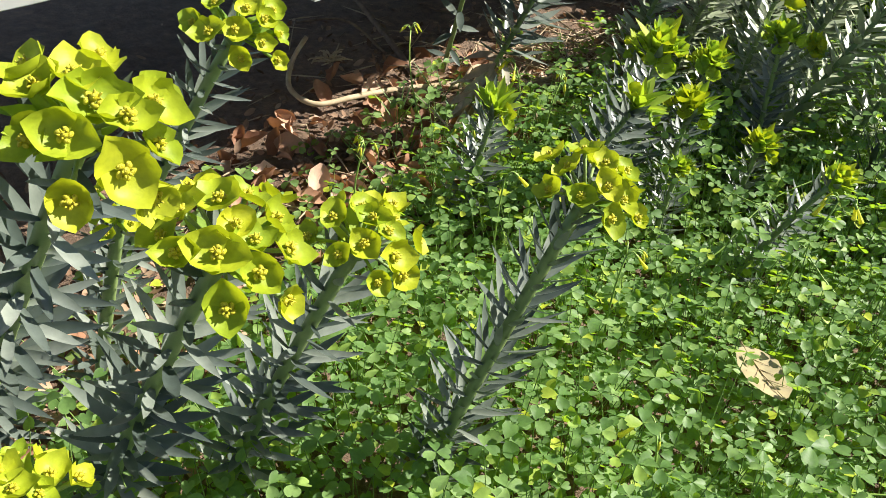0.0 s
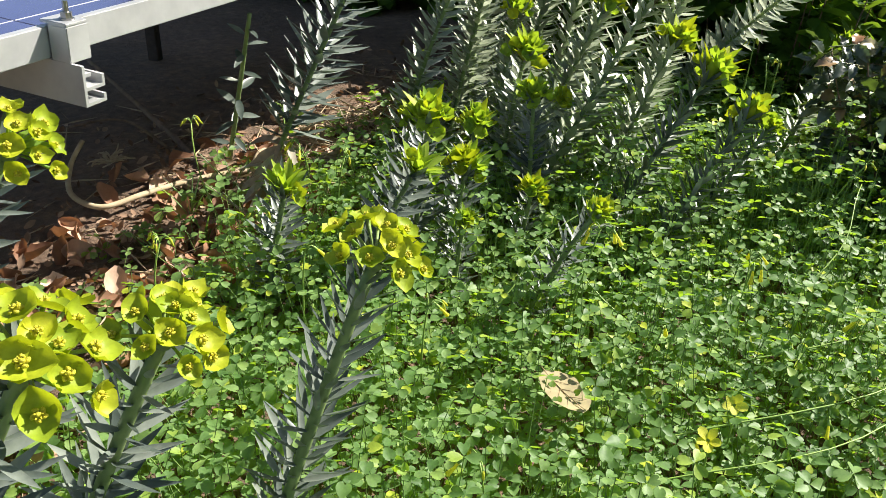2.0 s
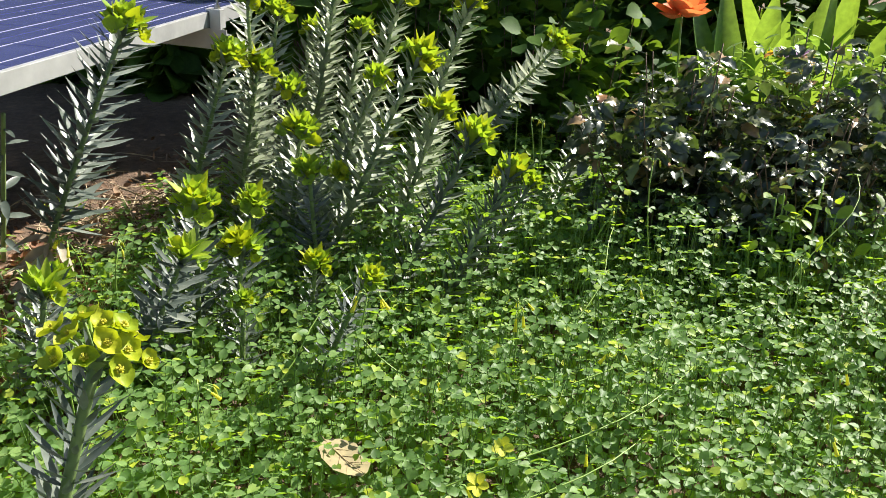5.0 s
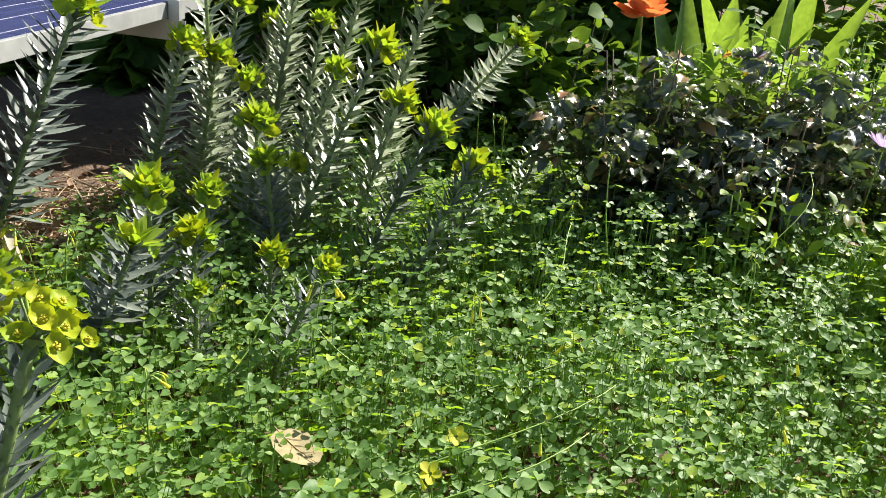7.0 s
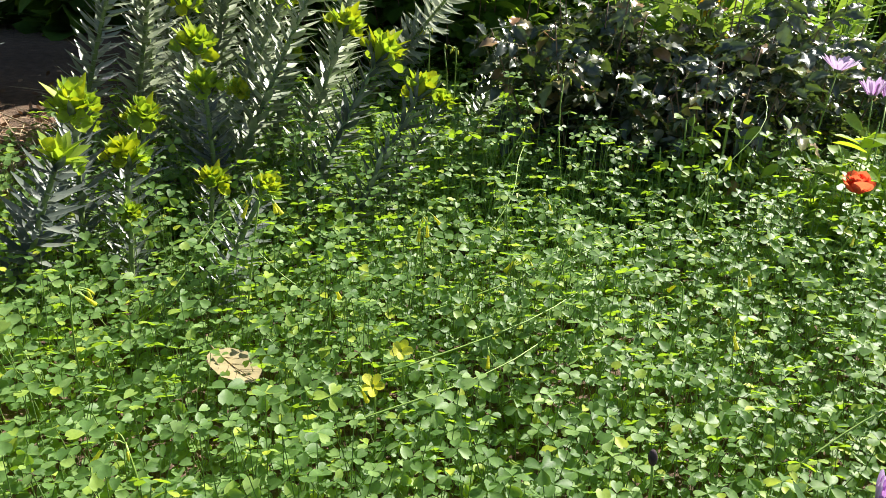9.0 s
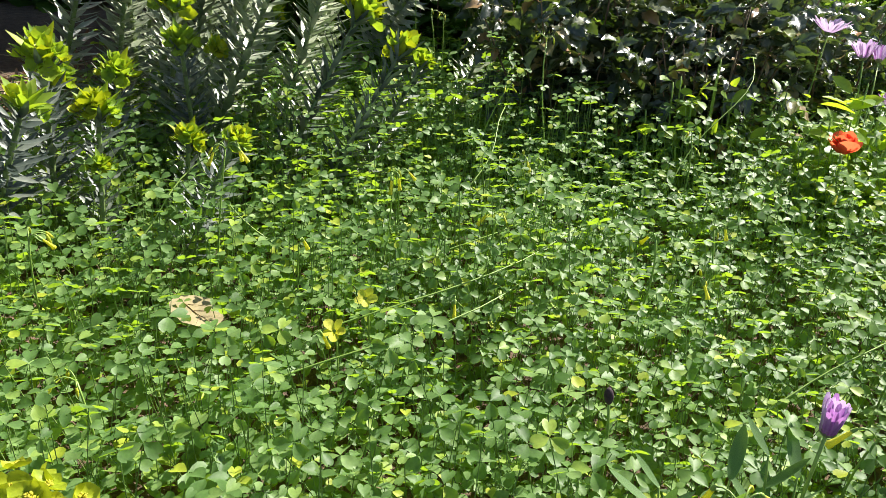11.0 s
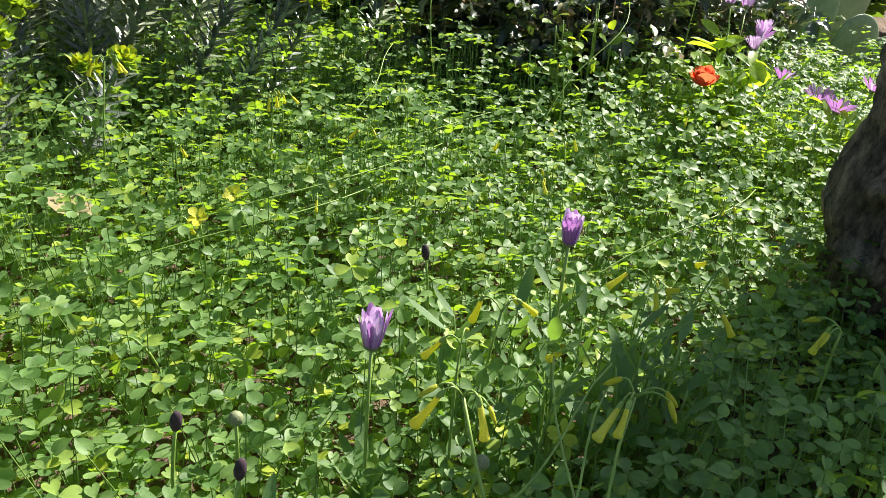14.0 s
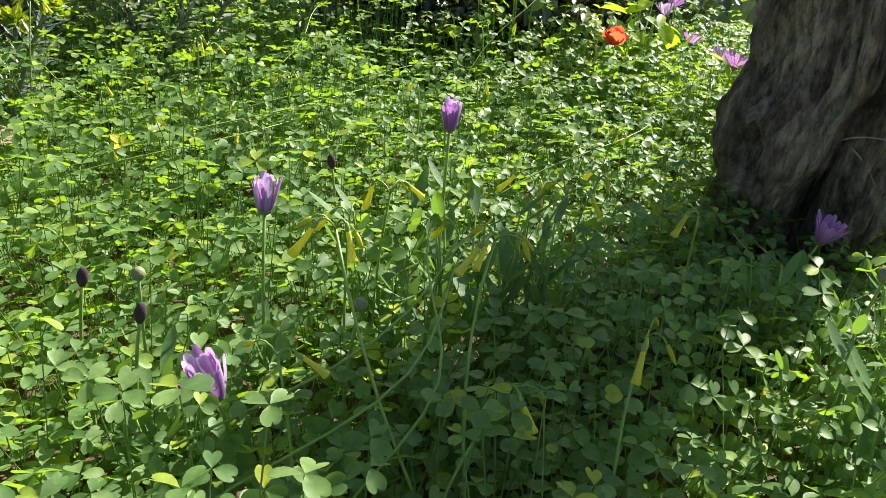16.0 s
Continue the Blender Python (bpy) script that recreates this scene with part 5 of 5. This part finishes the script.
def prickly_pear(centre, pads, seed):
    r = random.Random(seed)
    p = thing("prickly_pear", "grey-green prickly pear with large flat oval pads", "cactus", centre)
    verts, faces = ball_data(0.42, 0.045, 0.5, 12, 22)
    me = mesh_of("pad", [(x * (0.82 + 0.25 * (z + 0.5)), y, z + 0.48) for x, y, z in verts], faces, CACTUS)
    for at, yaw, tilt, s in pads:
        part("pad", me, p, Matrix.Translation(at) @ Matrix.Rotation(radians(yaw), 4, "Z") @ Matrix.Rotation(radians(tilt), 4, "Y") @ Matrix.Rotation(radians(r.uniform(-14, 14)), 4, "X") @ Matrix.Diagonal((s, s, s, 1)))
    return p


prickly_pear((2.10, 1.95, 0.02), (((-0.03, 0.03, 0.06), 5, -4, 0.30), ((0.05, -0.05, 0.01), 10, 22, 0.23), ((0.12, -0.02, -0.02), -5, 48, 0.24), ((-0.06, -0.08, -0.02), 15, -8, 0.15), ((-0.14, 0.08, 0.06), -15, -10, 0.26), ((0.10, 0.10, 0.08), 20, 14, 0.30), ((0.0, 0.14, 0.0), 60, 5, 0.3)), 61)


def ruffled_flower(name, label, base, top, size, mat, seed, layers=4, leaf_mat_=None):
    r = random.Random(seed)
    p = thing(name, label, "flower", base)
    a = Vector(top) - Vector(base)
    part("stem", mesh_of("stem", *tube_data(bend((0, 0, -0.01), a, (0.01, 0.01, 0), 7), [0.0026] * 8, 6), STALK), p)
    me = mesh_of("petal", *blade_data(0.95, 0.4, 0.45, 6, "oval"), mat)
    for l in range(layers):
        for k in range(6):
            t = k * math.pi / 3 + l * 0.55 + r.uniform(-0.2, 0.2)
            polar = radians(22 + 25 * l + r.uniform(-10, 10))
            d = Vector((math.cos(t) * math.sin(polar), math.sin(t) * math.sin(polar), math.cos(polar)))
            part("petal", me, p, aim(a + d * size * 0.08, d, (0, 0, 1) if l else (-d.x, -d.y, 0.2), size * (0.40 + 0.05 * l) * r.uniform(0.85, 1.15), r.uniform(-0.4, 0.4)))
    for k in range(7):
        t = r.uniform(0, 6.3)
        f = r.uniform(0.25, 0.8)
        part("leaf", DLEAF if leaf_mat_ is None else leaf_mat_, p, aim(a * f, (math.cos(t), math.sin(t), 0.3), (0, 0, 1), r.uniform(0.05, 0.08)))
    return p


BROAD = mesh_of("leaf", *blade_data(0.5, 0.2, -0.15, 6, "oval"), IRIS_LEAF)
ruffled_flower("rose", "orange ruffled rose on an upright stem behind dark shrubs", (1.05, 2.02, 0.03), (1.031, 2.00, 0.575), 0.125, ORANGE, 71)
ruffled_flower("poppy", "red ruffled flower among bright green leaves", (1.34, 1.19, 0.02), (1.314, 1.18, 0.212), 0.074, RED, 72, 3, BROAD)


def daisy_clump(x, y, spread, height, count, seed):
    """A leafy tuft of oblong daisy leaves on short shoots."""
    r = random.Random(seed)
    p = thing("daisy_foliage", "tuft of oblong green daisy leaves on short shoots", "daisy plant", foot(x, y), group="daisy tufts")
    for k in range(max(3, count // 9)):
        a, q = r.uniform(0, 6.3), spread * math.sqrt(r.random())
        tip = Vector((q * math.cos(a), q * math.sin(a), height * r.uniform(0.65, 1.0)))
        pts = bend((tip.x * 0.5, tip.y * 0.5, -0.01), tip, (0.005, 0.005, 0), 6)
        part("shoot", mesh_of("shoot", *tube_data(pts, [0.0022 - 0.0002 * i for i in range(7)], 6), STALK), p)
        for i in range(9):
            f = 0.25 + 0.75 * i / 8
            pos = pts[min(int(f * 6), 6)]
            t = i * 2.4 + a
            part("leaf", DLEAF, p, aim(pos, (math.cos(t), math.sin(t), r.uniform(0.5, 1.4)), (0, 0, 1), r.uniform(0.03, 0.052)))
    return p


for i, (x, y, sp, h, n) in enumerate(((0.76, 0.34, 0.08, 0.225, 72), (0.67, 0.36, 0.06, 0.19, 54), (0.82, 0.28, 0.06, 0.20, 54), (1.08, 0.10, 0.09, 0.20, 72), (1.18, 0.00, 0.09, 0.21, 72), (1.24, 0.16, 0.08, 0.19, 63),
                                      (1.02, -0.04, 0.08, 0.18, 63), (0.45, 0.16, 0.06, 0.14, 45), (1.12, 0.24, 0.06, 0.16, 45), (1.34, 0.05, 0.09, 0.20, 63), (0.55, 0.27, 0.03, 0.12, 27), (1.50, 1.28, 0.10, 0.20, 72), (1.38, 1.30, 0.08, 0.18, 54), (1.60, 1.42, 0.1, 0.2, 63))):
    daisy_clump(x, y, sp, h, n, 80 + i)


def lying_stalk(a, b, rise, seed):
    """A long thin clover stalk bent over the carpet."""
    ob = new("long_stalk", mesh_of("long_stalk", *tube_data([q + Vector((0.012 * math.sin(7 * k / 10 + a[0] * 9), 0.012 * math.cos(6 * k / 10 + a[1] * 9), 0)) for k, q in enumerate(bend(a, b, (0.02, -0.02, rise), 10))], [0.0013 - 0.00005 * k for k in range(11)], 6), STALK))
    tagged(ob, "long thin pale green stalk bent over the clover", "stalk", "long stalks")


r_st = random.Random(91)
for a, b, rise in (((0.20, 0.62, 0.10), (0.62, 0.80, 0.165), 0.02), ((0.30, 0.72, 0.12), (0.75, 0.95, 0.17), 0.02), ((0.45, 0.95, 0.11), (0.95, 1.15, 0.18), 0.02),
                   ((0.60, 0.02, 0.10), (0.70, 0.22, 0.245), 0.03), ((0.50, 0.04, 0.10), (0.73, 0.16, 0.258), 0.02), ((0.45, 0.10, 0.10), (0.75, 0.20, 0.25), 0.02),
                   ((0.80, 0.55, 0.10), (1.15, 0.70, 0.19), 0.02), ((0.55, 1.10, 0.11), (0.72, 1.36, 0.25), 0.02), 
                   ((0.05, 0.95, 0.12), (0.22, 1.12, 0.26), 0.02), ((0.30, 1.02, 0.12), (0.10, 1.12, 0.20), 0.02), ((0.98, 1.20, 0.11), (1.25, 1.45, 0.33), 0.02)):
    lying_stalk(a, b, rise, 0)


def sprout(x, y, seed):
    """A small tuft of thin upright green shoots at the edge of the litter."""
    r = random.Random(seed)
    p = thing("grass_tuft", "small tuft of thin pale green shoots in leaf litter", "grass", foot(x, y), group="grass tufts")
    me = mesh_of("blade", *blade_data(0.06, 0.5, 0.25, 6, "blade"), DAISY_LEAF)
    for k in range(7):
        a = r.uniform(0, 6.3)
        part("blade", me, p, aim((r.gauss(0, 0.006), r.gauss(0, 0.006), -0.004), (math.cos(a) * 0.4, math.sin(a) * 0.4, 1), (math.cos(a), math.sin(a), 0), r.uniform(0.05, 0.11)))


for i, (x, y) in enumerate(((-0.50, 1.22), (-0.42, 1.12), (-0.46, 1.34), (-0.38, 0.98), (-0.40, 1.27), (-0.30, 1.45), (-0.47, 1.05), (-0.35, 0.86))):
    sprout(x, y, 120 + i)
